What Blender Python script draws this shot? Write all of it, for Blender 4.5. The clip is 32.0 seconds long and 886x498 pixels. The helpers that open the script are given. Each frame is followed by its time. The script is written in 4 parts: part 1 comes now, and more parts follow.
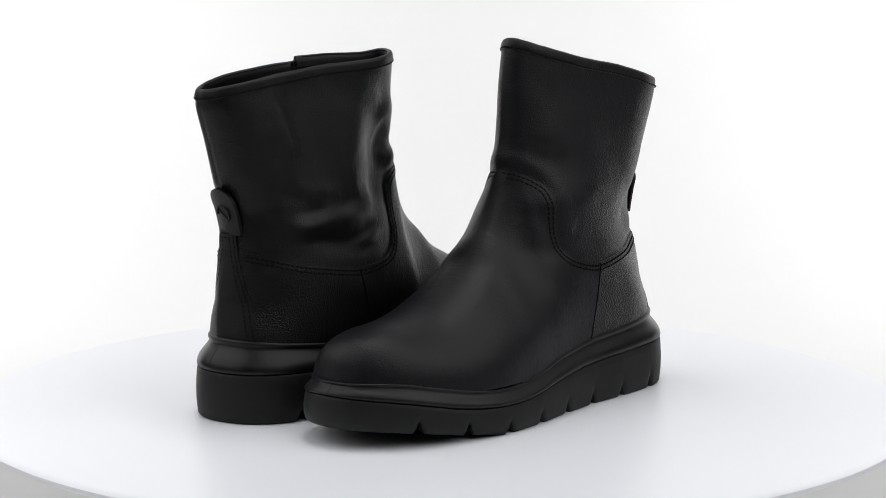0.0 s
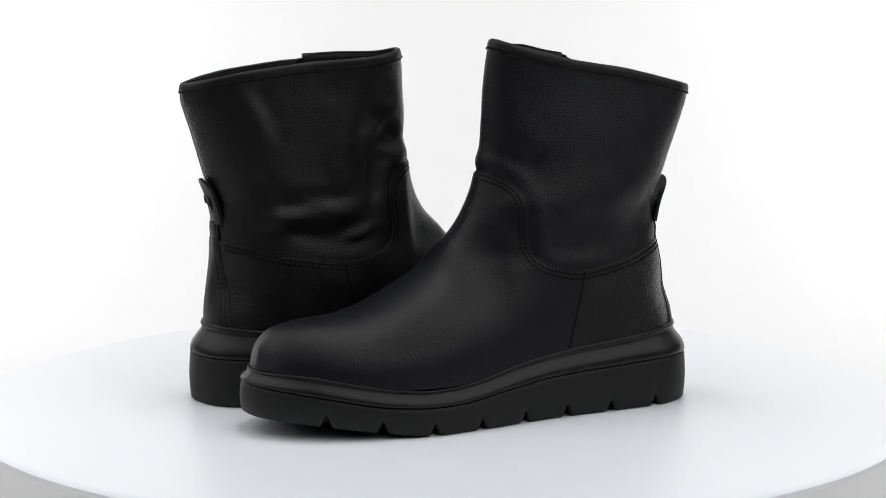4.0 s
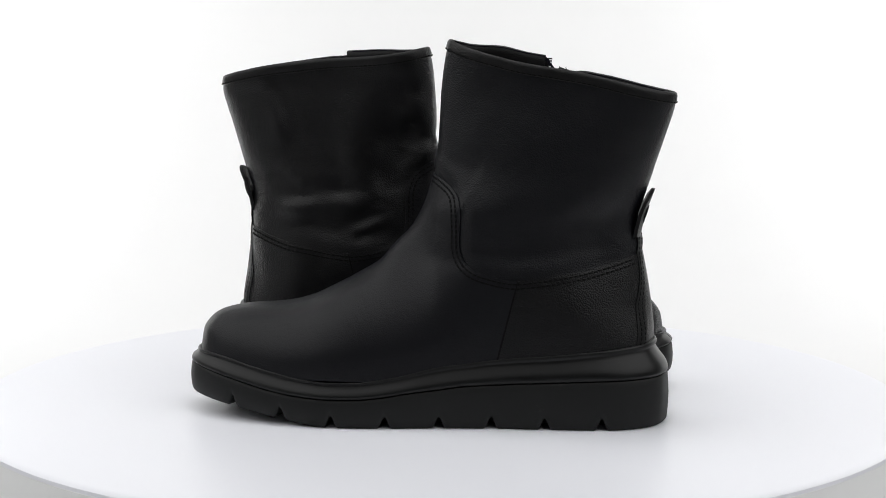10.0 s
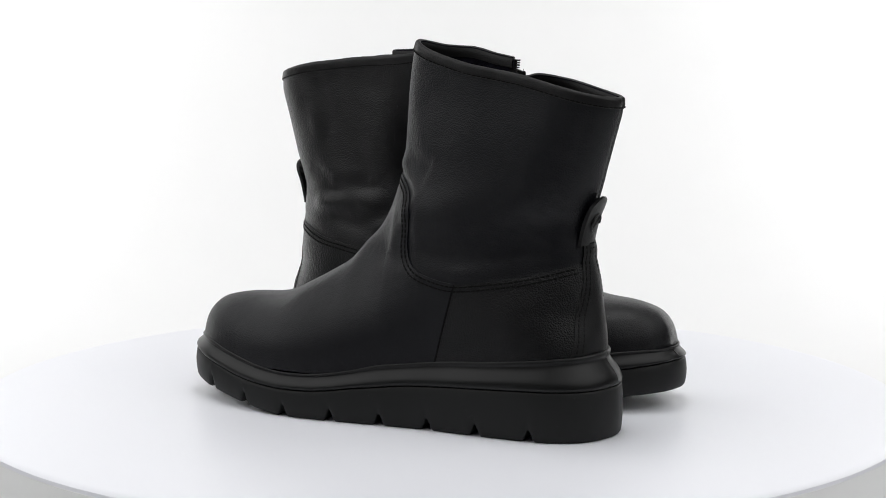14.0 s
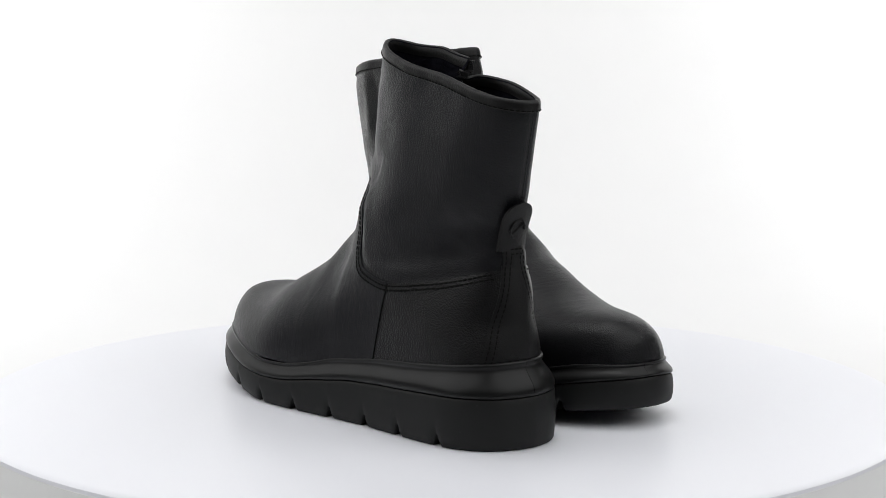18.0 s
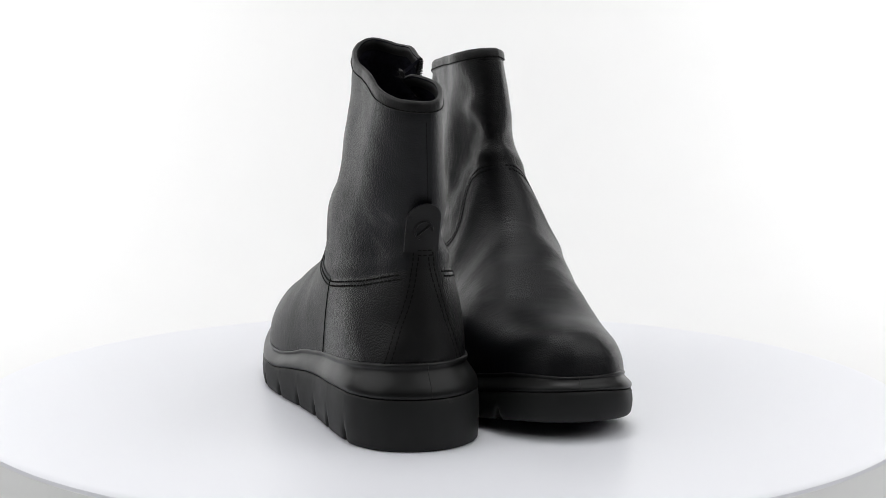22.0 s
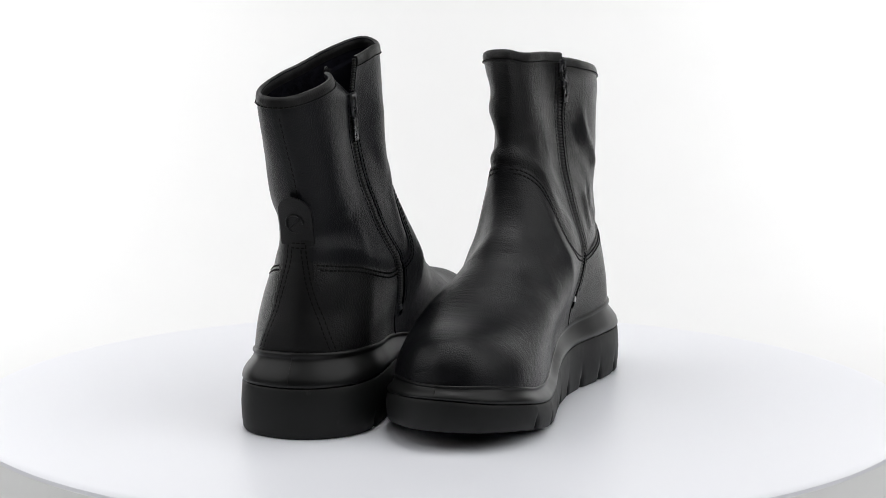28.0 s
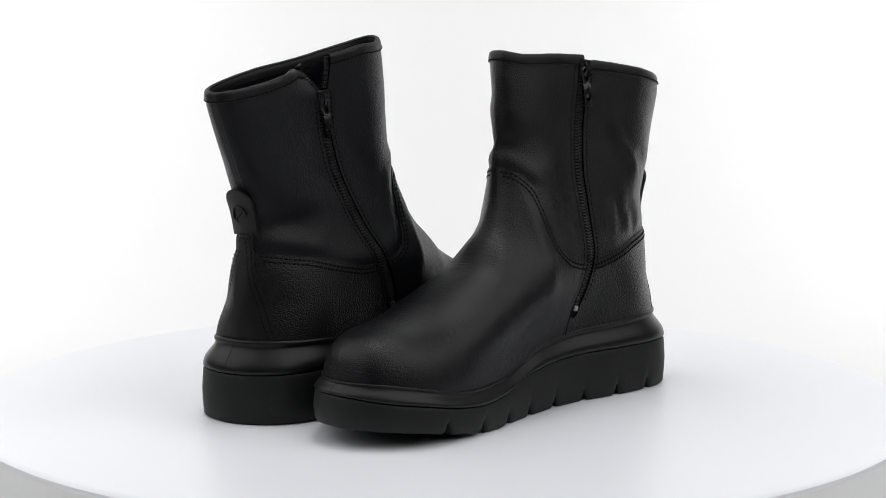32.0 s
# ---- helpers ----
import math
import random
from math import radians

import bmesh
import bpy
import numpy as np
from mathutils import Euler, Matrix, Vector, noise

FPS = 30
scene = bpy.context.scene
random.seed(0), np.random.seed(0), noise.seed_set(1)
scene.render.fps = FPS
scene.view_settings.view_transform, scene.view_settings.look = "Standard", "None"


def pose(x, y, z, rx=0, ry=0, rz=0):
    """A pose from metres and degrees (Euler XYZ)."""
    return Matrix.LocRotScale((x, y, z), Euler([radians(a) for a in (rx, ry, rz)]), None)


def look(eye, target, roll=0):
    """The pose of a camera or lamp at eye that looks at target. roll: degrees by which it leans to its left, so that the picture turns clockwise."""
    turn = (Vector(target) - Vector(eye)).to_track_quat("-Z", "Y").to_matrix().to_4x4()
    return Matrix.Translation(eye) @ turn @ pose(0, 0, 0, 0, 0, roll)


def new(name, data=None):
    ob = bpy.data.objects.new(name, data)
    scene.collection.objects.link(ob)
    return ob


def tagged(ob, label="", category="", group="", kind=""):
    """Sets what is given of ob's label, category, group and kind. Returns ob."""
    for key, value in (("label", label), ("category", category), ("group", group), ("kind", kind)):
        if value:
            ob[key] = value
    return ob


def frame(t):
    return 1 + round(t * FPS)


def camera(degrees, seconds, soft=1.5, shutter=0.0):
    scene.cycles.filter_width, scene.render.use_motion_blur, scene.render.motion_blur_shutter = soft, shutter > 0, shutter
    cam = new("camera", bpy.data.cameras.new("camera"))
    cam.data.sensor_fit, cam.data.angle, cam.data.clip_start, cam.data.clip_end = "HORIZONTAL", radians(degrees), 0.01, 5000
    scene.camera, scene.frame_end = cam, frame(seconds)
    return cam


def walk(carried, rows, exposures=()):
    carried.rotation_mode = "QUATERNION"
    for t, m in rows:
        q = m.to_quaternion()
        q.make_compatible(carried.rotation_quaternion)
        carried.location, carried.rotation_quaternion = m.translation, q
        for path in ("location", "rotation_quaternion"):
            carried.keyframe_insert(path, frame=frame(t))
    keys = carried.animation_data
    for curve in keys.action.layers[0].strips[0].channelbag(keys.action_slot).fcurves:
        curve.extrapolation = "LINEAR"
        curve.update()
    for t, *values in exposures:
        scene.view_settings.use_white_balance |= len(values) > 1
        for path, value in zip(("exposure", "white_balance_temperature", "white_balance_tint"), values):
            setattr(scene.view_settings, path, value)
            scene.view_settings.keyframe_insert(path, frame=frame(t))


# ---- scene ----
cam = camera(25.326, 32.0, soft=0.8)
EYE = (0.0, -1.1641, 0.2553)
AIM = (0.00167, 0.0, 0.2553 - 0.16674)
walk(cam, [(0.0, look(EYE, AIM, 0.137)), (32.0, look(EYE, AIM, 0.137))])

# ---- world and light: a dim white world, softboxes and added backdrop fills ----
world = bpy.data.worlds.new("studio")
scene.world = world
world.use_nodes = True
world.node_tree.nodes["Background"].inputs[0].default_value = (0.95, 0.97, 1.0, 1)
world.node_tree.nodes["Background"].inputs[1].default_value = 0.015
scene.view_settings.exposure = 0.25


def softbox(name, eye, target, sx, sy, power, colour=(1, 1, 1)):
    d = bpy.data.lights.new(name, "AREA")
    d.shape, d.size, d.size_y, d.energy, d.color = "RECTANGLE", sx, sy, power, colour
    ob = new(name, d)
    ob.matrix_world = look(eye, target)
    return ob


softbox("softbox_left", (-1.0, -0.1, 1.0), (0.0, 0.0, 0.05), 1.8, 1.5, 11.2)
softbox("softbox_right", (0.92, -0.42, 1.1), (0.0, 0.0, 0.05), 1.8, 1.5, 11.6)
softbox("softbox_top", (0.0, 0.1, 1.6), (0.0, 0.0, 0.0), 0.45, 0.45, 6.4)
softbox("softbox_front", (0.0, -1.3, 1.25), (0.0, 0.0, 0.05), 1.2, 0.6, 1.4)
# two unseen fill lamps, added to whiten the sides of the paper
softbox("backdrop_fill_left", (-1.15, 1.0, 0.45), (-0.95, 1.5, 0.35), 0.4, 1.2, 7.9)
softbox("backdrop_fill_right", (1.15, 1.0, 0.45), (0.95, 1.5, 0.35), 0.4, 1.2, 7.9)


# ---- small mathematics ----
def curve(*pts):
    """A smooth monotone curve through (x, y) points, as a function on numbers or arrays."""
    p = sorted(pts)
    X, Y = np.array([q[0] for q in p], float), np.array([q[1] for q in p], float)
    h, d = np.diff(X), np.diff(Y) / np.diff(X)
    m = np.zeros(len(X))
    m[0], m[-1] = d[0], d[-1]
    for i in range(1, len(X) - 1):
        if d[i - 1] * d[i] > 0:
            a, b = 2 * h[i] + h[i - 1], h[i] + 2 * h[i - 1]
            m[i] = (a + b) / (a / d[i - 1] + b / d[i])

    def f(x):
        x = np.clip(np.asarray(x, float), X[0], X[-1])
        i = np.clip(np.searchsorted(X, x) - 1, 0, len(h) - 1)
        t = (x - X[i]) / h[i]
        return ((1 + 2 * t) * (1 - t) ** 2 * Y[i] + t * (1 - t) ** 2 * h[i] * m[i]
                + t * t * (3 - 2 * t) * Y[i + 1] + t * t * (t - 1) * h[i] * m[i + 1])
    return f


def smooth(a, b, x):
    t = np.clip((np.asarray(x, float) - a) / (b - a), 0, 1)
    return t * t * (3 - 2 * t)


def catmull(pts, n=12, closed=False):
    """A dense smooth polyline through points."""
    P = np.array(pts, float)
    m = len(P)
    out = []
    for i in range(m if closed else m - 1):
        if closed:
            a, b, c, d = P[i - 1], P[i], P[(i + 1) % m], P[(i + 2) % m]
        else:
            b, c = P[i], P[i + 1]
            a = P[i - 1] if i else 2 * b - c
            d = P[i + 2] if i + 2 < m else 2 * c - b
        for k in range(n):
            t = k / n
            out.append(0.5 * (2 * b + (c - a) * t + (2 * a - 5 * b + 4 * c - d) * t * t + (3 * b - a - 3 * c + d) * t ** 3))
    if not closed:
        out.append(P[-1])
    return np.array(out)


def seg_distance(pts, line):
    """The distance of each point from a polyline."""
    a, b = line[:-1], line[1:]
    best = np.full(len(pts), 1e9)
    for p, q in zip(a, b):
        v = q - p
        t = np.clip(((pts - p) @ v) / max(v @ v, 1e-12), 0, 1)
        best = np.minimum(best, np.hypot(*(pts - p - t[:, None] * v).T))
    return best


def inside(pts, poly):
    c = np.zeros(len(pts), bool)
    x, y = pts[:, 0], pts[:, 1]
    for p, q in zip(poly, np.roll(poly, -1, 0)):
        if p[1] == q[1]:
            continue
        hit = ((p[1] > y) != (q[1] > y)) & (x < (q[0] - p[0]) * (y - p[1]) / (q[1] - p[1]) + p[0])
        c ^= hit
    return c


# ---- materials ----
def nodes_of(name):
    m = bpy.data.materials.new(name)
    m.use_nodes = True
    nt = m.node_tree
    return m, nt, nt.nodes["Principled BSDF"], nt.nodes, nt.links


def leather(name, base, rough, cell, grain, crease, spec=0.29, wrinkle=0.0, coat=0.0):
    """Black leather: pebble cells, fine grain and uneven gloss."""
    m, nt, b, N, L = nodes_of(name)
    co = N.new("ShaderNodeTexCoord")
    warp = N.new("ShaderNodeTexNoise")
    warp.inputs["Scale"].default_value, warp.inputs["Detail"].default_value = 160, 3
    L.new(co.outputs["Object"], warp.inputs["Vector"])
    mixv = N.new("ShaderNodeMix")
    mixv.data_type, mixv.blend_type = "RGBA", "LINEAR_LIGHT"
    mixv.inputs["Factor"].default_value = 0.00035
    L.new(co.outputs["Object"], mixv.inputs["A"])
    L.new(warp.outputs["Color"], mixv.inputs["B"])
    vo = N.new("ShaderNodeTexVoronoi")
    vo.feature = "F1"
    vo.inputs["Scale"].default_value = cell
    L.new(mixv.outputs["Result"], vo.inputs["Vector"])
    fine = N.new("ShaderNodeTexNoise")
    fine.inputs["Scale"].default_value, fine.inputs["Detail"].default_value = cell * 2.2, 4
    L.new(co.outputs["Object"], fine.inputs["Vector"])
    big = N.new("ShaderNodeTexNoise")
    big.inputs["Scale"].default_value, big.inputs["Detail"].default_value = 45, 3
    L.new(co.outputs["Object"], big.inputs["Vector"])
    b1, b2, b3 = (N.new("ShaderNodeBump") for _ in range(3))
    for bn, src, st, di in ((b1, big.outputs["Fac"], crease, 0.0012), (b2, vo.outputs["Distance"], grain, 0.0006), (b3, fine.outputs["Fac"], grain * 0.5, 0.0002)):
        bn.inputs["Strength"].default_value, bn.inputs["Distance"].default_value = st, di
        L.new(src, bn.inputs["Height"])
    b2.invert = True
    L.new(b1.outputs["Normal"], b2.inputs["Normal"])
    L.new(b2.outputs["Normal"], b3.inputs["Normal"])
    L.new(b3.outputs["Normal"], b.inputs["Normal"])
    if wrinkle:
        # fine lines that run across the foot
        mp = N.new("ShaderNodeMapping")
        mp.inputs["Scale"].default_value = (1.0, 0.16, 0.8)
        wn = N.new("ShaderNodeTexNoise")
        wn.inputs["Scale"].default_value, wn.inputs["Detail"].default_value, wn.inputs["Distortion"].default_value = 330, 4, 0.6
        bw = N.new("ShaderNodeBump")
        bw.inputs["Strength"].default_value, bw.inputs["Distance"].default_value = wrinkle, 0.0012
        L.new(mixv.outputs["Result"], mp.inputs["Vector"])
        L.new(mp.outputs["Vector"], wn.inputs["Vector"])
        L.new(wn.outputs["Fac"], bw.inputs["Height"])
        L.new(bw.outputs["Normal"], b1.inputs["Normal"])
    r = N.new("ShaderNodeMapRange")
    r.inputs["To Min"].default_value, r.inputs["To Max"].default_value = rough - 0.06, rough + 0.08
    L.new(big.outputs["Fac"], r.inputs["Value"])
    L.new(r.outputs["Result"], b.inputs["Roughness"])
    ramp = N.new("ShaderNodeValToRGB")
    ramp.color_ramp.elements[0].color = (*[c * 0.8 for c in base], 1)
    ramp.color_ramp.elements[1].color = (*[c * 1.25 for c in base], 1)
    L.new(fine.outputs["Fac"], ramp.inputs["Fac"])
    L.new(ramp.outputs["Color"], b.inputs["Base Color"])
    b.inputs["Specular IOR Level"].default_value = spec
    b.inputs["Coat Weight"].default_value, b.inputs["Coat Roughness"].default_value = coat, 0.24
    L.new(b3.outputs["Normal"], b.inputs["Coat Normal"])
    return m


def plain(name, base, rough, metal=0.0, scale=300, bump=0.1, spread=0.15, spec=0.5, dist=0.0003):
    """A plain surface with fine grain and uneven gloss."""
    m, nt, b, N, L = nodes_of(name)
    co = N.new("ShaderNodeTexCoord")
    n1, n2 = N.new("ShaderNodeTexNoise"), N.new("ShaderNodeTexNoise")
    n1.inputs["Scale"].default_value, n1.inputs["Detail"].default_value = scale, 4
    n2.inputs["Scale"].default_value, n2.inputs["Detail"].default_value = scale * 0.12, 3
    for n in (n1, n2):
        L.new(co.outputs["Object"], n.inputs["Vector"])
    bn = N.new("ShaderNodeBump")
    bn.inputs["Strength"].default_value, bn.inputs["Distance"].default_value = bump, dist
    L.new(n1.outputs["Fac"], bn.inputs["Height"])
    L.new(bn.outputs["Normal"], b.inputs["Normal"])
    ramp = N.new("ShaderNodeValToRGB")
    ramp.color_ramp.elements[0].color = (*[max(0, c * (1 - spread)) for c in base], 1)
    ramp.color_ramp.elements[1].color = (*[min(1, c * (1 + spread)) for c in base], 1)
    L.new(n2.outputs["Fac"], ramp.inputs["Fac"])
    L.new(ramp.outputs["Color"], b.inputs["Base Color"])
    r = N.new("ShaderNodeMapRange")
    r.inputs["To Min"].default_value, r.inputs["To Max"].default_value = max(0.02, rough - 0.07), min(1, rough + 0.07)
    L.new(n2.outputs["Fac"], r.inputs["Value"])
    L.new(r.outputs["Result"], b.inputs["Roughness"])
    b.inputs["Metallic"].default_value = metal
    b.inputs["Specular IOR Level"].default_value = spec
    return m


M_VAMP = leather("vamp_leather", (0.0014, 0.0016, 0.0030), 0.48, 1400, 0.24, 0.06, 0.235, 0.24, 0.07)
M_VAMP_SATIN = leather("satin_vamp_leather", (0.0012, 0.0013, 0.0022), 0.40, 1300, 0.30, 0.07, 0.215, 0.26, 0.12)
M_SHAFT = leather("pebbled_leather", (0.0014, 0.0017, 0.0030), 0.45, 1150, 0.40, 0.12, 0.23, 0.20, 0.05)
M_CREASED = leather("creased_leather", (0.0013, 0.0013, 0.0017), 0.36, 1250, 0.42, 0.15, 0.22, 0.22, 0.10)
M_QUARTER = leather("quarter_leather", (0.0014, 0.0014, 0.0017), 0.37, 1050, 0.50, 0.09, 0.225, 0.08, 0.10)
M_STAY = leather("stay_leather", (0.0025, 0.0025, 0.0027), 0.46, 1300, 0.25, 0.1, 0.25)
M_BIND = leather("binding_leather", (0.0024, 0.0024, 0.0026), 0.45, 1100, 0.25, 0.14)
M_RUBBER = plain("outsole_rubber", (0.0046, 0.0050, 0.0049), 0.58, 0, 900, 0.12, 0.2, 0.3)


def add_scuffs(m, pale):
    """Sparse pale smudges and dust on rubber."""
    nt = m.node_tree
    N, L, b = nt.nodes, nt.links, nt.nodes["Principled BSDF"]
    old = b.inputs["Base Color"].links[0].from_socket
    co = N.new("ShaderNodeTexCoord")
    fac = None
    for scale, detail, lo, hi in ((38, 8, 0.63, 0.74), (420, 2, 0.745, 0.80)):
        n = N.new("ShaderNodeTexNoise")
        n.inputs["Scale"].default_value, n.inputs["Detail"].default_value = scale, detail
        n.inputs["Roughness"].default_value = 0.75 if detail > 2 else 0.5
        L.new(co.outputs["Object"], n.inputs["Vector"])
        r = N.new("ShaderNodeMapRange")
        r.inputs["From Min"].default_value, r.inputs["From Max"].default_value = lo, hi
        L.new(n.outputs["Fac"], r.inputs["Value"])
        if fac is None:
            fac = r.outputs["Result"]
        else:
            add = N.new("ShaderNodeMath")
            add.operation, add.use_clamp = "MAXIMUM", True
            L.new(fac, add.inputs[0])
            L.new(r.outputs["Result"], add.inputs[1])
            fac = add.outputs[0]
    mix = N.new("ShaderNodeMix")
    mix.data_type = "RGBA"
    mix.inputs["B"].default_value = (*pale, 1)
    L.new(fac, mix.inputs["Factor"])
    L.new(old, mix.inputs["A"])
    L.new(mix.outputs["Result"], b.inputs["Base Color"])


add_scuffs(M_RUBBER, (0.022, 0.023, 0.022))
M_MID = plain("midsole_rubber", (0.0035, 0.0037, 0.0037), 0.40, 0, 700, 0.05, 0.15, 0.27)
M_THREAD = plain("black_thread", (0.002, 0.002, 0.0021), 0.8, 0, 2500, 0.4, 0.3, 0.12)
M_LINING = plain("dark_lining", (0.010, 0.010, 0.0145), 1.0, 0, 1100, 1.0, 0.8, 0.03, 0.0015)
M_TAPE = plain("zip_tape_fabric", (0.007, 0.007, 0.0075), 0.85, 0, 2600, 0.5, 0.25, 0.2)
M_NYLON = plain("zip_coil", (0.008, 0.008, 0.008), 0.42, 0, 1500, 0.1, 0.15, 0.5)
M_GUN = plain("gunmetal", (0.05, 0.05, 0.053), 0.28, 0.9, 900, 0.05, 0.2)
M_STEEL = plain("bright_steel", (0.34, 0.34, 0.35), 0.35, 1.0, 900, 0.05, 0.1)
M_PLATTER = plain("white_lacquer", (0.80, 0.807, 0.85), 0.35, 0, 60, 0.01, 0.012, 0.5)
M_RIM = plain("white_edge", (0.84, 0.845, 0.84), 0.55, 0, 200, 0.03, 0.02, 0.3)
M_ROOM = plain("dark_grey_paint", (0.03, 0.03, 0.031), 0.8, 0, 30, 0.05, 0.1, 0.2)
M_PAPER = plain("white_paper", (0.86, 0.86, 0.86), 0.9, 0, 120, 0.03, 0.01, 0.1)


# ---- mesh helpers ----
def mesh_object(name, verts, faces, material, flat=False):
    me = bpy.data.meshes.new(name)
    me.from_pydata([tuple(v) for v in verts], [], faces)
    me.validate()
    if not flat:
        me.polygons.foreach_set("use_smooth", [True] * len(me.polygons))
    me.materials.append(material)
    return new(name, me)


def part(name, verts, faces, material, parent, label="", kind="", flat=False, sharp=None):
    ob = mesh_object(name, verts, faces, material, flat)
    if sharp:
        ob.data.set_sharp_from_angle(angle=radians(sharp))
    ob.parent = parent
    if label or kind:
        tagged(ob, label=label, kind=kind)
    return ob


def box_into(V, F, c, ax, ay, az, hx, hy, hz, taper=0.75):
    """A small chamfered block at c along the axes ax, ay, az with half sizes."""
    o = len(V)
    for k, z in ((taper, -hz), (1, -hz * 0.45), (1, hz * 0.45), (taper, hz)):
        for sx, sy in ((-1, -1), (1, -1), (1, 1), (-1, 1)):
            V.append(c + ax * (sx * hx * k) + ay * (sy * hy * k) + az * z)
    F.append((o + 3, o + 2, o + 1, o))
    F.append((o + 12, o + 13, o + 14, o + 15))
    for r in range(3):
        for i in range(4):
            a, b = o + 4 * r + i, o + 4 * r + (i + 1) % 4
            F.append((a, b, b + 4, a + 4))


def tube_into(V, F, pts, r, n=6, closed=False):
    """A round bar along points."""
    pts = [np.array(p, float) for p in pts]
    o, m = len(V), len(pts)
    for i, p in enumerate(pts):
        t = pts[(i + 1) % m] - pts[i - 1] if closed else pts[min(i + 1, m - 1)] - pts[max(i - 1, 0)]
        t /= np.linalg.norm(t) + 1e-12
        a = np.cross(t, (0.31, 0.22, 0.92))
        a /= np.linalg.norm(a)
        b = np.cross(t, a)
        for k in range(n):
            w = 2 * math.pi * k / n
            V.append(p + r * (math.cos(w) * a + math.sin(w) * b))
    for i in range(m if closed else m - 1):
        j = (i + 1) % m
        for k in range(n):
            F.append((o + i * n + k, o + i * n + (k + 1) % n, o + j * n + (k + 1) % n, o + j * n + k))
    if not closed:
        F.append(tuple(o + k for k in range(n))[::-1])
        F.append(tuple(o + (m - 1) * n + k for k in range(n)))


# ---- the studio ----
def slab(name, lo, hi, mat, label, category):
    """A wall, floor or ceiling as a thick plate."""
    V = [(x, y, z) for x in (lo[0], hi[0]) for y in (lo[1], hi[1]) for z in (lo[2], hi[2])]
    F = [(0, 1, 3, 2), (4, 6, 7, 5), (0, 4, 5, 1), (2, 3, 7, 6), (0, 2, 6, 4), (1, 5, 7, 3)]
    return tagged(mesh_object(name, V, F, mat, True), label, category, kind="structure")


def studio():
    # sweep of white paper: table top running up into a wall
    # the unseen front reach is added to bounce light up to the rim
    prof = [(-0.8, -0.16), (0.9, -0.16)]
    prof += [(0.9 + 0.6 * math.sin(a), 0.44 - 0.6 * math.cos(a)) for a in np.linspace(0.1, math.pi / 2, 14)]
    prof += [(1.5, 1.8)]
    V, F = [], []
    for y, z in prof:
        V += [(-1.6, y, z), (1.6, y, z)]
    for i in range(len(prof) - 1):
        F.append((2 * i, 2 * i + 1, 2 * i + 3, 2 * i + 2))
    tagged(mesh_object("backdrop", V, F, M_PAPER), "seamless white paper sweep behind the turntable, front reach added as bounce", "backdrop", kind="structure")
    # unseen closed shell, added dark so that little light bounces onto the boots
    slab("floor", (-3, -3, -0.92), (3, 2.2, -0.86), M_ROOM, "unseen dark floor, added to soak up stray light", "floor")
    slab("ceiling", (-3, -3, 2.3), (3, 2.2, 2.36), M_ROOM, "unseen dark ceiling, added to soak up stray light", "ceiling")
    slab("wall_south", (-3, -3.06, -0.86), (3, -3, 2.3), M_ROOM, "unseen dark wall, added to soak up stray light", "wall")
    slab("wall_north", (-3, 2.2, -0.86), (3, 2.26, 2.3), M_ROOM, "unseen dark wall, added to soak up stray light", "wall")
    slab("wall_west", (-3.06, -3, -0.86), (-3, 2.2, 2.3), M_ROOM, "unseen dark wall, added to soak up stray light", "wall")
    slab("wall_east", (3, -3, -0.86), (3.06, 2.2, 2.3), M_ROOM, "unseen dark wall, added to soak up stray light", "wall")
    table_root = new("shooting_table")
    tagged(table_root, "sturdy plain table under the paper sweep", "table")
    V, F = [], []
    for x0, x1, y0, y1, z0, z1, nm in ((-1.6, 1.6, -0.81, 0.95, -0.2, -0.163, "tabletop"), (-1.5, -1.42, -0.75, -0.67, -0.86, -0.2, "leg"), (1.42, 1.5, -0.75, -0.67, -0.86, -0.2, "leg"),
                                       (-1.5, -1.42, 0.8, 0.88, -0.86, -0.2, "leg"), (1.42, 1.5, 0.8, 0.88, -0.86, -0.2, "leg")):
        V = [(x, y, z) for x in (x0, x1) for y in (y0, y1) for z in (z0, z1)]
        part(nm, V, [(0, 1, 3, 2), (4, 6, 7, 5), (0, 4, 5, 1), (2, 3, 7, 6), (0, 2, 6, 4), (1, 5, 7, 3)], M_ROOM, table_root, flat=True)


def turntable():
    root = new("turntable")
    tagged(root, "round white lacquered turntable carrying a pair of boots", "turntable")
    R, zt = 0.2799, 0.0
    n = 192
    prof = [(0.0, zt), (0.1, zt), (0.2, zt), (R - 0.006, zt), (R - 0.0022, zt - 0.0003), (R - 0.0006, zt - 0.0012), (R, zt - 0.003)]
    side = [(R, zt - 0.0031), (R, zt - 0.036), (R - 0.001, zt - 0.0385), (R - 0.004, zt - 0.0395), (R - 0.05, zt - 0.0395)]

    def lathe(name, prof, mat, label=""):
        V, F = [], []
        for r, z in prof:
            for k in range(n):
                a = 2 * math.pi * k / n
                V.append((max(r, 1e-4) * math.cos(a), max(r, 1e-4) * math.sin(a), z))
        for i in range(len(prof) - 1):
            for k in range(n):
                F.append((i * n + k, (i + 1) * n + k, (i + 1) * n + (k + 1) % n, i * n + (k + 1) % n))
        return part(name, V, F, mat, root, label, sharp=35)
    lathe("platter", prof, M_PLATTER, "glossy white disc")
    lathe("edge", side, M_RIM, "pale grey-white edge band")
    lathe("foot", [(0.2, -0.0396), (0.2, -0.155), (0.215, -0.1598), (0.02, -0.1598)], M_RIM)
    return root


